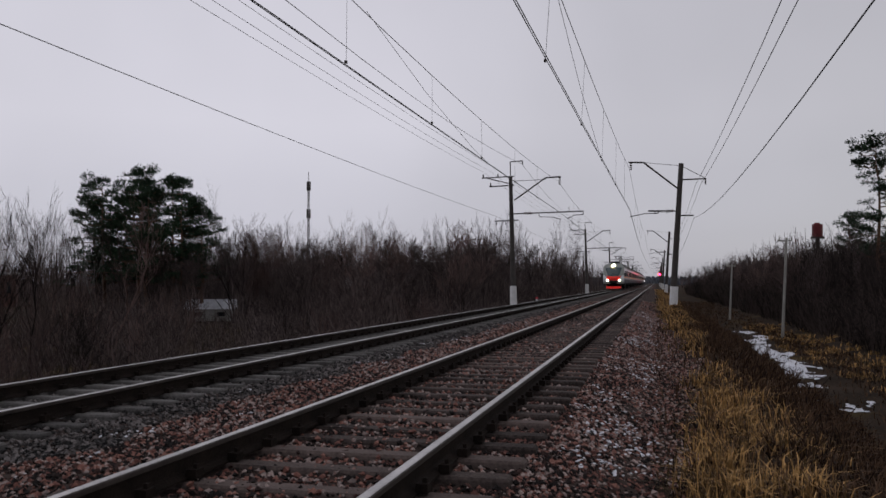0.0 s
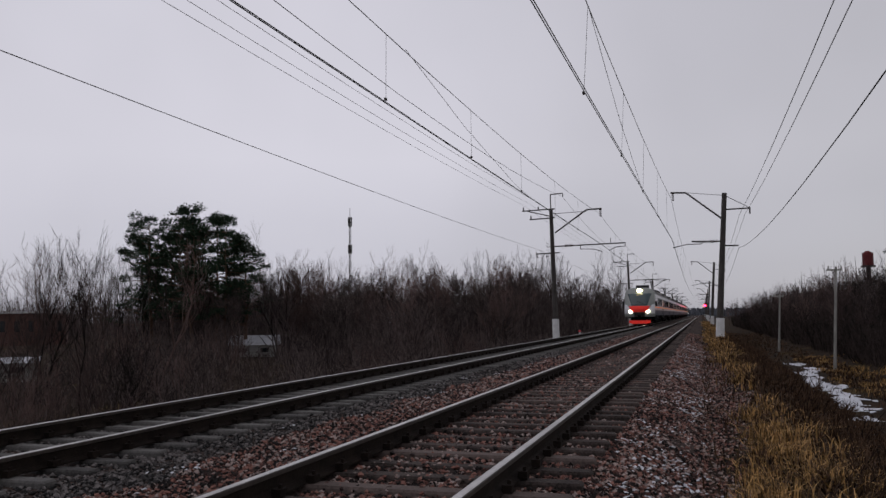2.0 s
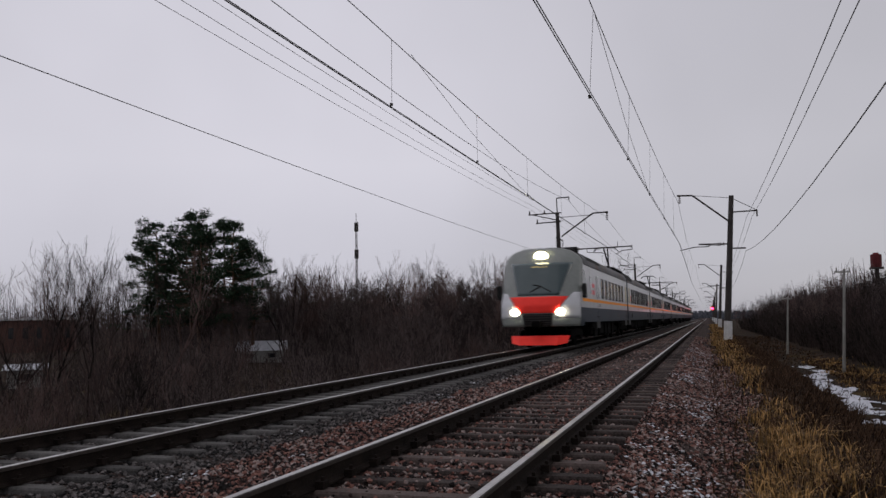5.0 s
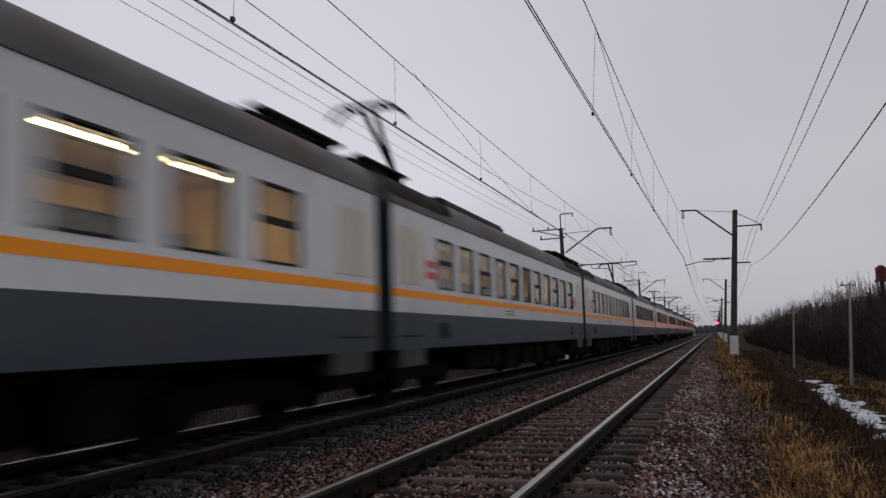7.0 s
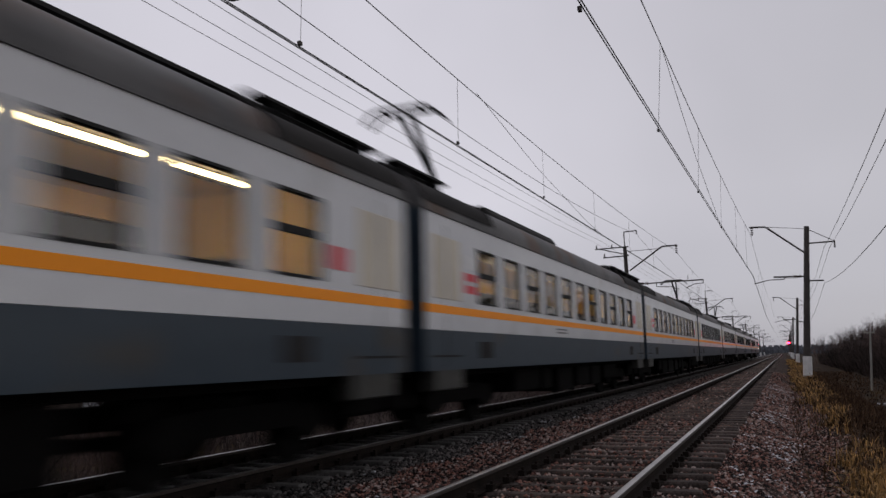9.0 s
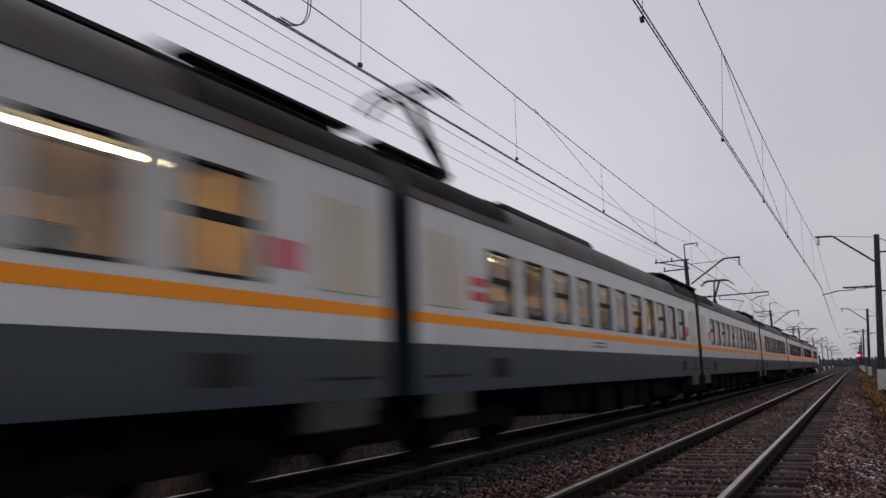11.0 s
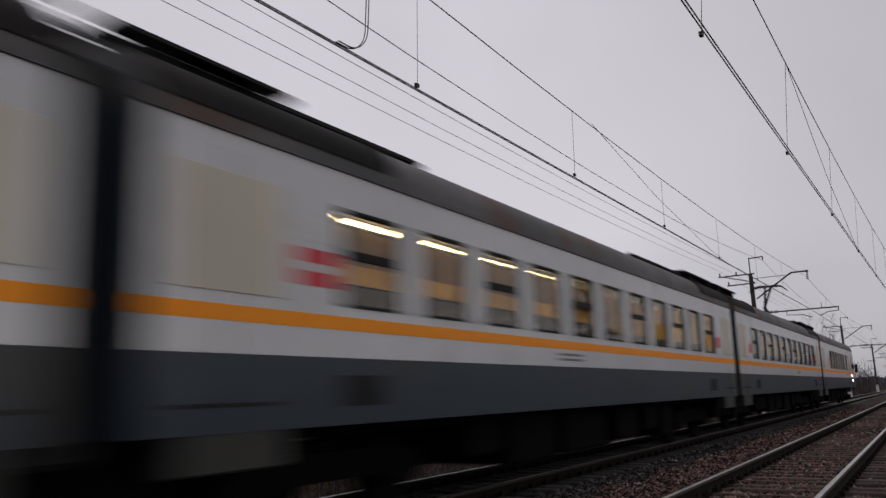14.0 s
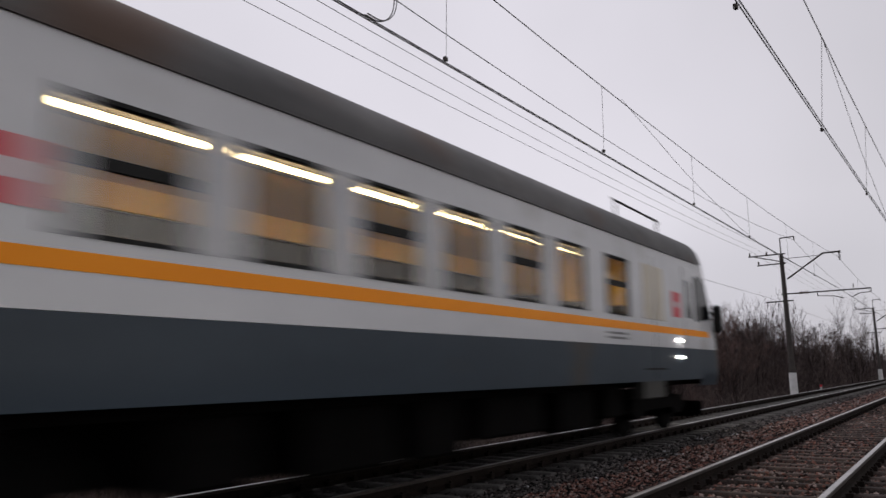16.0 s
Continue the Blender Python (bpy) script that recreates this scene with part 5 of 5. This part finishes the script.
def build_bushes():
    rng = random.Random(17)
    bush = [bare_mesh("bush", 30 + i, 3.2, 8, 2, 0.5, 0.02, 0.022, M_BARK if i % 3 else M_REDTWIG, 0.8) for i in range(6)]
    tree = [bare_mesh("bare_tree", 60 + i, 6.6, 2 if i % 2 else 1, 3, 0.5, 0.08, 0.11, M_BARK if i % 3 else M_REDTWIG, 0.3) for i in range(6)]
    wood = [bare_mesh("bare_tree", 160 + i, 7.4, 3, 3, 0.5, 0.07, 0.07, M_REDTWIG if i % 2 else M_THICKET, 0.9) for i in range(3)]
    crowned = [bare_mesh("bare_tree", 200 + i, 5.2, 2, 4, 0.62, 0.03, 0.1, (M_REDTWIG, M_HAZEWOOD, M_THICKET)[i], 0.4) for i in range(3)]
    birch = [bare_mesh("birch", 80 + i, 8.5, 1, 3, 0.45, 0.05, 0.07, M_BIRCH, 0.2) for i in range(2)]
    label_b, label_t = "dense leafless brown bush beside the railway", "bare leafless tree with thin grey brown twigs"
    # thicket on the far side of the tracks
    for _ in range(150):
        y = rng.uniform(8, 150) ** 1.0
        far = rng.random() ** 1.3
        x = -12.5 - far * (10 + y * 0.55)
        s = rng.uniform(0.45, 0.95) * (1.0 + 0.012 * max(0, y - 40))
        me, turn = rng.choice(bush), rng.uniform(0, 360)
        if not garden_gap(x, y):
            plant("bush", me, x, y, ground_z(x, y), s, turn, label_b, "bush", "thicket beyond the tracks", left_top(x, y, rng))
    for _ in range(105):
        y = rng.uniform(72, 170)
        x = -14 - rng.random() * (6 + y * 0.5)
        me, s, turn = rng.choice(crowned if rng.random() < 0.6 else wood), rng.uniform(0.9, 1.5), rng.uniform(0, 360)
        if not garden_gap(x, y):
            plant("bare_tree", me, x, y, ground_z(x, y), s, turn, label_t, "tree", "trees beyond the tracks", left_top(x, y, rng, 0.083))
    for _ in range(70):
        y = rng.uniform(55, 260)
        x = -15 - rng.random() * (12 + y * 0.5)
        s = rng.uniform(0.8, 1.2) * (1 + 0.35 * ease(60, 110, y))
        plant("bare_tree", rng.choice(tree), x, y, ground_z(x, y), s, rng.uniform(0, 360), label_t, "tree", "trees beyond the tracks", left_top(x, y, rng, 0.083))
    for x, y, s in ((-29, 29, 0.8), (-26.5, 30, 0.85), (-33, 36, 0.95), (-37, 44, 1.0), (-30, 40, 0.9), (-24, 26, 0.7), (-43, 50, 1.0), (-35, 34, 0.8), (-22.5, 25.5, 0.66), (-31, 32, 0.85)):
        plant("bare_tree", tree[int(abs(x)) % 6], x, y, ground_z(x, y), s, x * 40, label_t, "tree", "trees beyond the tracks")
    for x, y, s in ((14.5, 120, 1.35), (17, 135, 1.5), (15, 150, 1.5), (20, 160, 1.6), (13.5, 175, 1.5), (22, 128, 1.5), (18.5, 108, 1.3), (24, 145, 1.6), (16.5, 98, 1.2)):
        plant("bare_tree", tree[int(y) % 6], x, y, ground_z(x, y), s, y * 7, label_t, "tree", "trees of the wood by the ditch", rng.uniform(7.5, 9.2))
    for x, y, s in ((-42, 76, 1.0), (-46, 60, 0.8), (-33, 95, 0.9)):
        plant("birch", birch[int(y) % 2], x, y, ground_z(x, y), s, y, "bare birch with pale thin branches", "tree", "birches")
    # woods on the verge side
    for _ in range(60):
        y = rng.uniform(62, 240)
        x = 12.5 + rng.random() ** 1.3 * (8 + y * 0.12) - 0.01 * y
        plant("bare_tree", rng.choice(wood), x, y, ground_z(x, y), rng.uniform(0.85, 1.25), rng.uniform(0, 360), label_t, "tree", "trees of the wood by the ditch", rng.uniform(5.5, 8.4))
    for _ in range(60):
        y = rng.uniform(55, 300)
        x = 11.5 + rng.random() ** 1.4 * (10 + y * 0.12) - 0.012 * y
        s = rng.uniform(0.8, 1.15)
        plant("bare_tree", rng.choice(tree), x, y, ground_z(x, y), s, rng.uniform(0, 360), label_t, "tree", "trees of the wood by the ditch", rng.uniform(5.5, 8.2))
    for _ in range(70):
        y = rng.uniform(40, 240)
        x = 10.5 + rng.random() * (8 + y * 0.08)
        plant("bush", rng.choice(bush), x, y, ground_z(x, y), rng.uniform(0.8, 1.5), rng.uniform(0, 360), label_b, "bush", "thicket by the ditch")
    # undergrowth too dense to tell stem from stem
    def undergrowth(label, count, place, tall, mat):
        v, f = [], []
        for _ in range(count):
            x, y = place()
            if noise.noise(Vector((x * 0.16, y * 0.1, 12.0))) < -0.12 and rng.random() < 0.75:
                continue
            h = max(0.8, tall(x, y)) * rng.uniform(0.35, 1.0)
            if garden_gap(x, y):
                h *= 0.3
            p = Vector((x, y, ground_z(x, y) - 0.1))
            q = p + Vector((rng.gauss(0, 0.28 * h), rng.gauss(0, 0.28 * h), h))
            m = p.lerp(q, 0.5) + Vector((rng.gauss(0, 0.1), rng.gauss(0, 0.1), 0.1))
            r = 0.012 + 0.00018 * y
            segment(v, f, p, m, r * 1.5, r)
            segment(v, f, m, q, r, r * 0.4)
            for _ in range(5):
                c = (p.lerp(m, rng.random()) if rng.random() < 0.4 else m.lerp(q, rng.random()))
                e = c + Vector((rng.gauss(0, 0.16 * h), rng.gauss(0, 0.16 * h), rng.uniform(0.05, 0.3) * h))
                segment(v, f, c, e, r * 0.7, r * 0.3)
        tagged(mesh_object("undergrowth", v, f, mat), label, "undergrowth", kind="stuff")

    def left_place():
        y = rng.uniform(14, 150)
        return -12.2 - rng.random() ** 1.5 * (8 + y * 0.5), y

    def right_place():
        y = rng.uniform(42, 260)
        return 11.0 - 0.008 * y + rng.random() ** 1.3 * (6 + y * 0.1), y

    undergrowth("dense brown leafless undergrowth beyond the tracks", 19000, left_place, lambda x, y: 1.5 + 5.2 * ease(48, 95, y) * ease(12, 20, -x) + 2.2 * noise.noise(Vector((x * 0.14, y * 0.09, 0))), M_THICKET)
    undergrowth("dark leafless undergrowth by the ditch", 17000, right_place, lambda x, y: 3.2 + 4.4 * ease(11.5, 20, x) + 2.0 * noise.noise(Vector((x * 0.14, y * 0.07, 4))), M_ALDER)
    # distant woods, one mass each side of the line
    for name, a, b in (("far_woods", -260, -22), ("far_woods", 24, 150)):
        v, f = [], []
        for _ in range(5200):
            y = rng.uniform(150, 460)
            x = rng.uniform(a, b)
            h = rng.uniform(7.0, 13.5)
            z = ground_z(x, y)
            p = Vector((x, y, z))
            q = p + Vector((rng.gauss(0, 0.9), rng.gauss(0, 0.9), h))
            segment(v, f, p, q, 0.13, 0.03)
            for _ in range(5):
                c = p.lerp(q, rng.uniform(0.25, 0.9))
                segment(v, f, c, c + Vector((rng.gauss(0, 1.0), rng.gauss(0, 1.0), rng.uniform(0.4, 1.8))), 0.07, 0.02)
        tagged(mesh_object(name, v, f, M_HAZEWOOD), "distant leafless woods, paled by painted haze", "woods", kind="stuff")
    # wooded rise at the end of the line, its haze put into the colour
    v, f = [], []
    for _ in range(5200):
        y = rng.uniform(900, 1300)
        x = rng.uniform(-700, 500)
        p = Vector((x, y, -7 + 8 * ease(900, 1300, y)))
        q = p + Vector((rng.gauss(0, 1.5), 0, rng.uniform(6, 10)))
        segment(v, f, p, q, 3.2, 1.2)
    tagged(mesh_object("far_ridge_woods", v, f, M_HAZERIDGE), "wooded rise on the horizon, greyed by painted haze", "woods", kind="stuff")


def needle_clump(v, f, rng, c, size, count):
    for _ in range(count):
        d = Vector((rng.gauss(0, 1), rng.gauss(0, 1), rng.gauss(0.15, 0.36)))
        d.normalize()
        o = c + d * size * rng.random() ** 0.6
        t = d.orthogonal().normalized()
        t.rotate(Matrix.Rotation(rng.uniform(0, 6.28), 3, d))
        n = len(v)
        w, ln = size * 0.10, size * rng.uniform(0.25, 0.5)
        e = (d + Vector((0, 0, 0.3))).normalized() * ln
        v += [tuple(o - t * w), tuple(o + t * w), tuple(o + e)]
        f.append((n, n + 1, n + 2))


def pine(x, y, z, h, seed, spread=1.0):
    p = thing("pine_tree", "tall dark green pine with an uneven crown", "tree", "group of pines", at=pose(x, y, z))
    rng = random.Random(seed)
    v, f = [], []
    q = Vector((0, 0, -0.4))
    path = [q.copy()]
    for i in range(8):
        q = q + Vector((rng.gauss(0, 0.12), rng.gauss(0, 0.12), (h + 0.4) / 8))
        path.append(q.copy())
    for i in range(8):
        segment(v, f, path[i], path[i + 1], 0.28 * (1 - i / 9), 0.28 * (1 - (i + 1) / 9))
    nv, nf = [], []
    for i in range(32):
        s = 0.3 + 0.68 * (i / 31)
        c = path[min(7, int(s * 8))].lerp(path[min(8, int(s * 8) + 1)], (s * 8) % 1)
        reach = (3.9 * (1.04 - s) ** 0.45 + 0.3) * rng.uniform(0.45, 1.15) * spread
        a = rng.uniform(0, 6.283)
        tip = c + Vector((math.cos(a) * reach, math.sin(a) * reach, rng.uniform(0.0, 0.9)))
        mid = c.lerp(tip, 0.5) + Vector((0, 0, -0.15))
        segment(v, f, c, mid, 0.07, 0.05)
        segment(v, f, mid, tip, 0.05, 0.02)
        for k in range(5):
            u = rng.uniform(0.45, 1.05)
            at = c.lerp(tip, u) + Vector((rng.gauss(0, 0.35), rng.gauss(0, 0.35), rng.gauss(0.15, 0.2)))
            needle_clump(nv, nf, rng, at, rng.uniform(0.32, 0.66), 80)
    for k in range(6):
        needle_clump(nv, nf, rng, path[8] + Vector((rng.gauss(0, 0.4), rng.gauss(0, 0.4), rng.uniform(-0.8, 0.3))), 0.6, 70)
    mesh_object("trunk", v, f, M_TRUNK, p)
    mesh_object("crown", nv, nf, M_NEEDLE, p)


def build_pines():
    for x, y, h, s, w in ((-56.5, 74, 14.8, 1, 1.15), (-59.0, 76, 12.6, 2, 1.15), (-53.0, 75, 15.8, 3, 1.25), (-48.0, 75, 14.6, 4, 1.2), (-54.5, 79, 15.4, 5, 1.2), (-46.5, 77, 12.0, 6, 1.0), (-50.5, 73, 13.6, 7, 1.1), (-51, 78, 15.2, 9, 1.2), (-57, 79, 13.5, 10, 1.1)):
        pine(x, y, ground_z(x, y), h, s, w)
    for x, y, h, s in ((31.5, 150, 14, 21), (18.6, 78, 15.6, 24)):
        pine(x, y, ground_z(x, y), h, s, 0.8)


def blades(name, places, heights, width, mat, label, category, lean=0.5, seed=9):
    """Two jointed flat blades, joined."""
    rng = np.random.default_rng(seed)
    k = len(places)
    a = rng.uniform(0, 6.283, k)
    l = np.abs(rng.normal(0, lean, k)) * heights
    dx, dy = np.cos(a) * l, np.sin(a) * l
    wx, wy = -np.sin(a) * width, np.cos(a) * width
    P = np.asarray(places)
    h = heights
    v = np.stack([
        P + np.stack([-wx, -wy, h * 0], 1), P + np.stack([wx, wy, h * 0], 1),
        P + np.stack([dx * 0.35 + wx * 0.7, dy * 0.35 + wy * 0.7, h * 0.62], 1), P + np.stack([dx * 0.35 - wx * 0.7, dy * 0.35 - wy * 0.7, h * 0.62], 1),
        P + np.stack([dx, dy, h * (1 - 0.3 * np.minimum(1, l / np.maximum(h, 0.01)))], 1)], 1)
    base = (np.arange(k) * 5)[:, None]
    f4 = (np.array([0, 1, 2, 3])[None] + base).tolist()
    f3 = (np.array([3, 2, 4])[None] + base).tolist()
    return tagged(mesh_object(name, v.reshape(-1, 3).tolist(), f4 + f3, mat), label, category, kind="stuff")


def verge_edge(y):
    """Where the growth begins beside the shoulder: it draws back between two tufty stands."""
    return 0.3 + 0.45 * ease(11.5, 14.5, y) * (1 - ease(23, 30, y)) + 0.3 * noise.noise(Vector((y * 0.7, 1.5, 9.0)))


def build_grass():
    rng = np.random.default_rng(21)
    gold, brown = [], []
    # golden tufts: a stand beside the path, then a strip along the edge of the slope
    for y0, y1, n in ((6.0, 13.5, 700), (13, 27, 120), (27, 75, 900), (75, 170, 380)):
        for _ in range(n):
            y = rng.uniform(y0, y1)
            x = (0.72 if y < 27 else 1.0) + rng.normal(0, 0.33 if y < 27 else 0.45)
            if x < verge_edge(y) or noise.noise(Vector((x * 1.6, y * 0.6, 4.0))) < 0.03:
                continue
            k = int(rng.integers(14, 40))
            for a, b in rng.normal(0, 0.09 + 0.0015 * y, (k, 2)):
                (gold if rng.random() < 0.72 else brown).append((x + a, y + b * 1.4, ground_z(x + a, y + b) - 0.02))
    for _ in range(150):
        x, y = rng.uniform(7.0, 11), rng.uniform(24, 75)
        for a, b in rng.normal(0, 0.25, (22, 2)):
            gold.append((x + a, y + b, ground_z(x + a, y + b) - 0.02))
    for y0, y1, n in ((-8, 3.5, 6000), (3.5, 14, 16000), (14, 30, 20000), (30, 75, 20000), (75, 160, 6000)):
        for _ in range(n):
            x, y = rng.uniform(-0.05, 9.5), rng.uniform(y0, y1)
            if x < verge_edge(y) + 0.25 and rng.random() < 0.88:
                continue
            if 5.0 < x < 7.0 and y < 75 and rng.random() < 0.93:
                continue
            brown.append((x, y, ground_z(x, y) - 0.02))
    g, b = np.array(gold), np.array(brown)
    blades("dry_grass", g, rng.uniform(0.1, 0.34, len(g)), 0.004 + 0.0004 * g[:, 1], M_GRASS, "tufts of pale yellow withered grass on the verge", "grass", 0.95)
    blades("withered_weeds", b, rng.uniform(0.06, 0.3, len(b)), 0.006 + 0.0004 * np.abs(b[:, 1]), M_WEED, "dark brown withered weeds on the slope", "weeds", 1.2, 12)
    # dark stems on the slope
    rr = random.Random(5)
    weed = [bare_mesh("weed_shrub", 120 + i, 0.6, 12, 1, 0.5, 0.0, 0.008, M_WEED, 0.25) for i in range(4)]
    for _ in range(280):
        y = rr.uniform(8, 62)
        x = rr.uniform(1.2, 5.0)
        plant("weed_shrub", rr.choice(weed), x, y, ground_z(x, y), rr.uniform(0.6, 1.3), rr.uniform(0, 360), "low dark brown dried weed shrub", "shrub", "weed shrubs on the slope")
    # snow in the ditch
    v, f = [], []
    xs, ys = np.arange(4.6, 8.0, 0.11), np.arange(26, 66, 0.25)
    n = len(xs)
    keep = {}
    for j, y in enumerate(ys):
        for i, x in enumerate(xs):
            keep[(i, j)] = noise.noise(Vector((x * 0.8, y * 0.35, 31))) + 0.4 * noise.noise(Vector((x * 2.6, y * 1.3, 17))) + 0.75 - 0.6 * abs(x - 5.65 - 0.035 * max(0.0, y - 36) - 0.2 * math.sin(y * 0.35)) > 0.47
            v.append((x, y, ground_z(x, y) + 0.035 + 0.05 * noise.noise(Vector((x * 3, y * 3, 8)))))
    for j in range(len(ys) - 1):
        for i in range(n - 1):
            if keep[(i, j)] and keep[(i + 1, j)] and keep[(i, j + 1)]:
                f.append((j * n + i, j * n + i + 1, (j + 1) * n + i + 1, (j + 1) * n + i))
    tagged(mesh_object("ditch_snow", v, f, M_SNOW, smooth=True), "strip of old snow lying in the ditch", "snow", kind="structure")


# ---- buildings in the distance ----
def house(name, x, y, w, d, h, roof_h, wall, roof, rz, label):
    z = ground_z(x, y)
    o = thing(name, label, "house", at=pose(x, y, z, 0, 0, rz))
    part("wall", one_box(-w / 2, w / 2, -d / 2, d / 2, -0.4, h), wall, o)
    bm = bmesh.new()
    e = 0.3
    a = [bm.verts.new(p) for p in ((-w / 2 - e, -d / 2 - e, h), (w / 2 + e, -d / 2 - e, h), (w / 2 + e, d / 2 + e, h), (-w / 2 - e, d / 2 + e, h), (-w / 2 - e, 0, h + roof_h), (w / 2 + e, 0, h + roof_h))]
    for q in ((0, 1, 5, 4), (2, 3, 4, 5), (0, 4, 3), (1, 2, 5), (3, 2, 1, 0)):
        bm.faces.new([a[i] for i in q])
    part("roof", bm, roof, o, "snow covered gable roof" if roof == M_SNOW else "")
    n = max(1, int(w / 2.2))
    for i in range(n):
        cx = -w / 2 + (i + 0.5) * w / n
        win = part("window", one_box(cx - 0.5, cx + 0.5, -d / 2 - 0.06, -d / 2 + 0.02, h * 0.4, h * 0.8), wall, o)
        part("pane", one_box(cx - 0.42, cx + 0.42, -d / 2 - 0.075, -d / 2 - 0.05, h * 0.43, h * 0.77), M_DARKGLASS, win)


def build_far_things():
    house("garden_house", -46, 78, 4.6, 4, 1.3, 1.0, M_PLASTER, M_SNOW, 25, "small pale garden house with a snowy roof behind bushes")
    house("shed", -45, 45, 2.2, 2.2, 1.2, 0.35, M_PLASTER, M_SNOW, 40, "low grey shed with a snowy roof")
    house("garden_house", -46, 130, 9, 6, 3.0, 2.0, M_PLASTER, M_SNOW, 10, "pale garden house half hidden behind trees")
    house("garden_house", -27, 135, 7, 5, 3.6, 1.8, M_PLASTER, M_SNOW, 0, "pale house showing through the thicket")
    house("brick_house", -118, 115, 20, 10, 5.6, 0.5, M_BRICK, M_ROOF, 40, "long reddish brick house behind bare trees")
    # slender lattice mast
    t = thing("radio_mast", "slender grey lattice radio mast with aerials", "mast", at=pose(-67, 150, ground_z(-67, 150)))
    bm = bmesh.new()
    legs = [(0.24 * math.cos(a), 0.24 * math.sin(a)) for a in (0, 2.1, 4.2)]
    for x, y in legs:
        bar(bm, (x, y, -0.5), (x * 0.8, y * 0.8, 24.5), 0.05)
    part("lattice_leg", bm, M_STEEL, t)
    bm = bmesh.new()
    for i in range(24):
        for (x, y), (u, w) in zip(legs, legs[1:] + legs[:1]):
            bar(bm, (x * 0.9, y * 0.9, i), (u * 0.9, w * 0.9, i + 1), 0.025, sides=4)
    part("brace", bm, M_STEEL, t)
    bm = bmesh.new()
    for z0 in (17, 22.5):
        for x, y in legs:
            box(bm, x * 1.3 - 0.12, x * 1.3 + 0.12, y * 1.3 - 0.1, y * 1.3 + 0.1, z0, z0 + 1.8)
    bar(bm, (0, 0, 24), (0, 0, 26.3), 0.05)
    part("aerial", bm, M_STEEL, t)
    # boiler house tank above the wood
    w = thing("water_tank", "dark red tank on a frame above the wood", "tank", at=pose(35.5, 200, ground_z(35.5, 200)))
    part("tank", bar(bmesh.new(), (0, 0, 13.0), (0, 0, 15.8), 1.15, 1.15, 16), M_TANK, w)
    part("frame", box(one_box(-1.3, 1.3, -1.3, 1.3, 12.6, 13.0), -0.45, 0.45, -0.45, 0.45, -0.3, 12.7), M_STEEL, w)
    part("cap", bar(bmesh.new(), (0, 0, 15.8), (0, 0, 16.2), 0.8, 0.5, 12), M_TANK, w)


build_ground()
build_bed()
build_line()
pole(8.0, 58, -2.85, 6.9, 0.4)
pole(6.95, 85, -2.3, 5.2, 0.3)
signal(1.2, 300, -0.6)
marker_post(-10.7, 75, -0.95)
build_train()
build_far_things()
build_pines()
build_bushes()
build_grass()
build_stones()
build_track("railway_track", NEAR_X, 0.0, "near railway track on concrete sleepers in brown ballast", M_SLEEPERDARK)
build_track("railway_track", FAR_X, FAR_Z, "far railway track on pale concrete sleepers", M_SLEEPER)
motions()
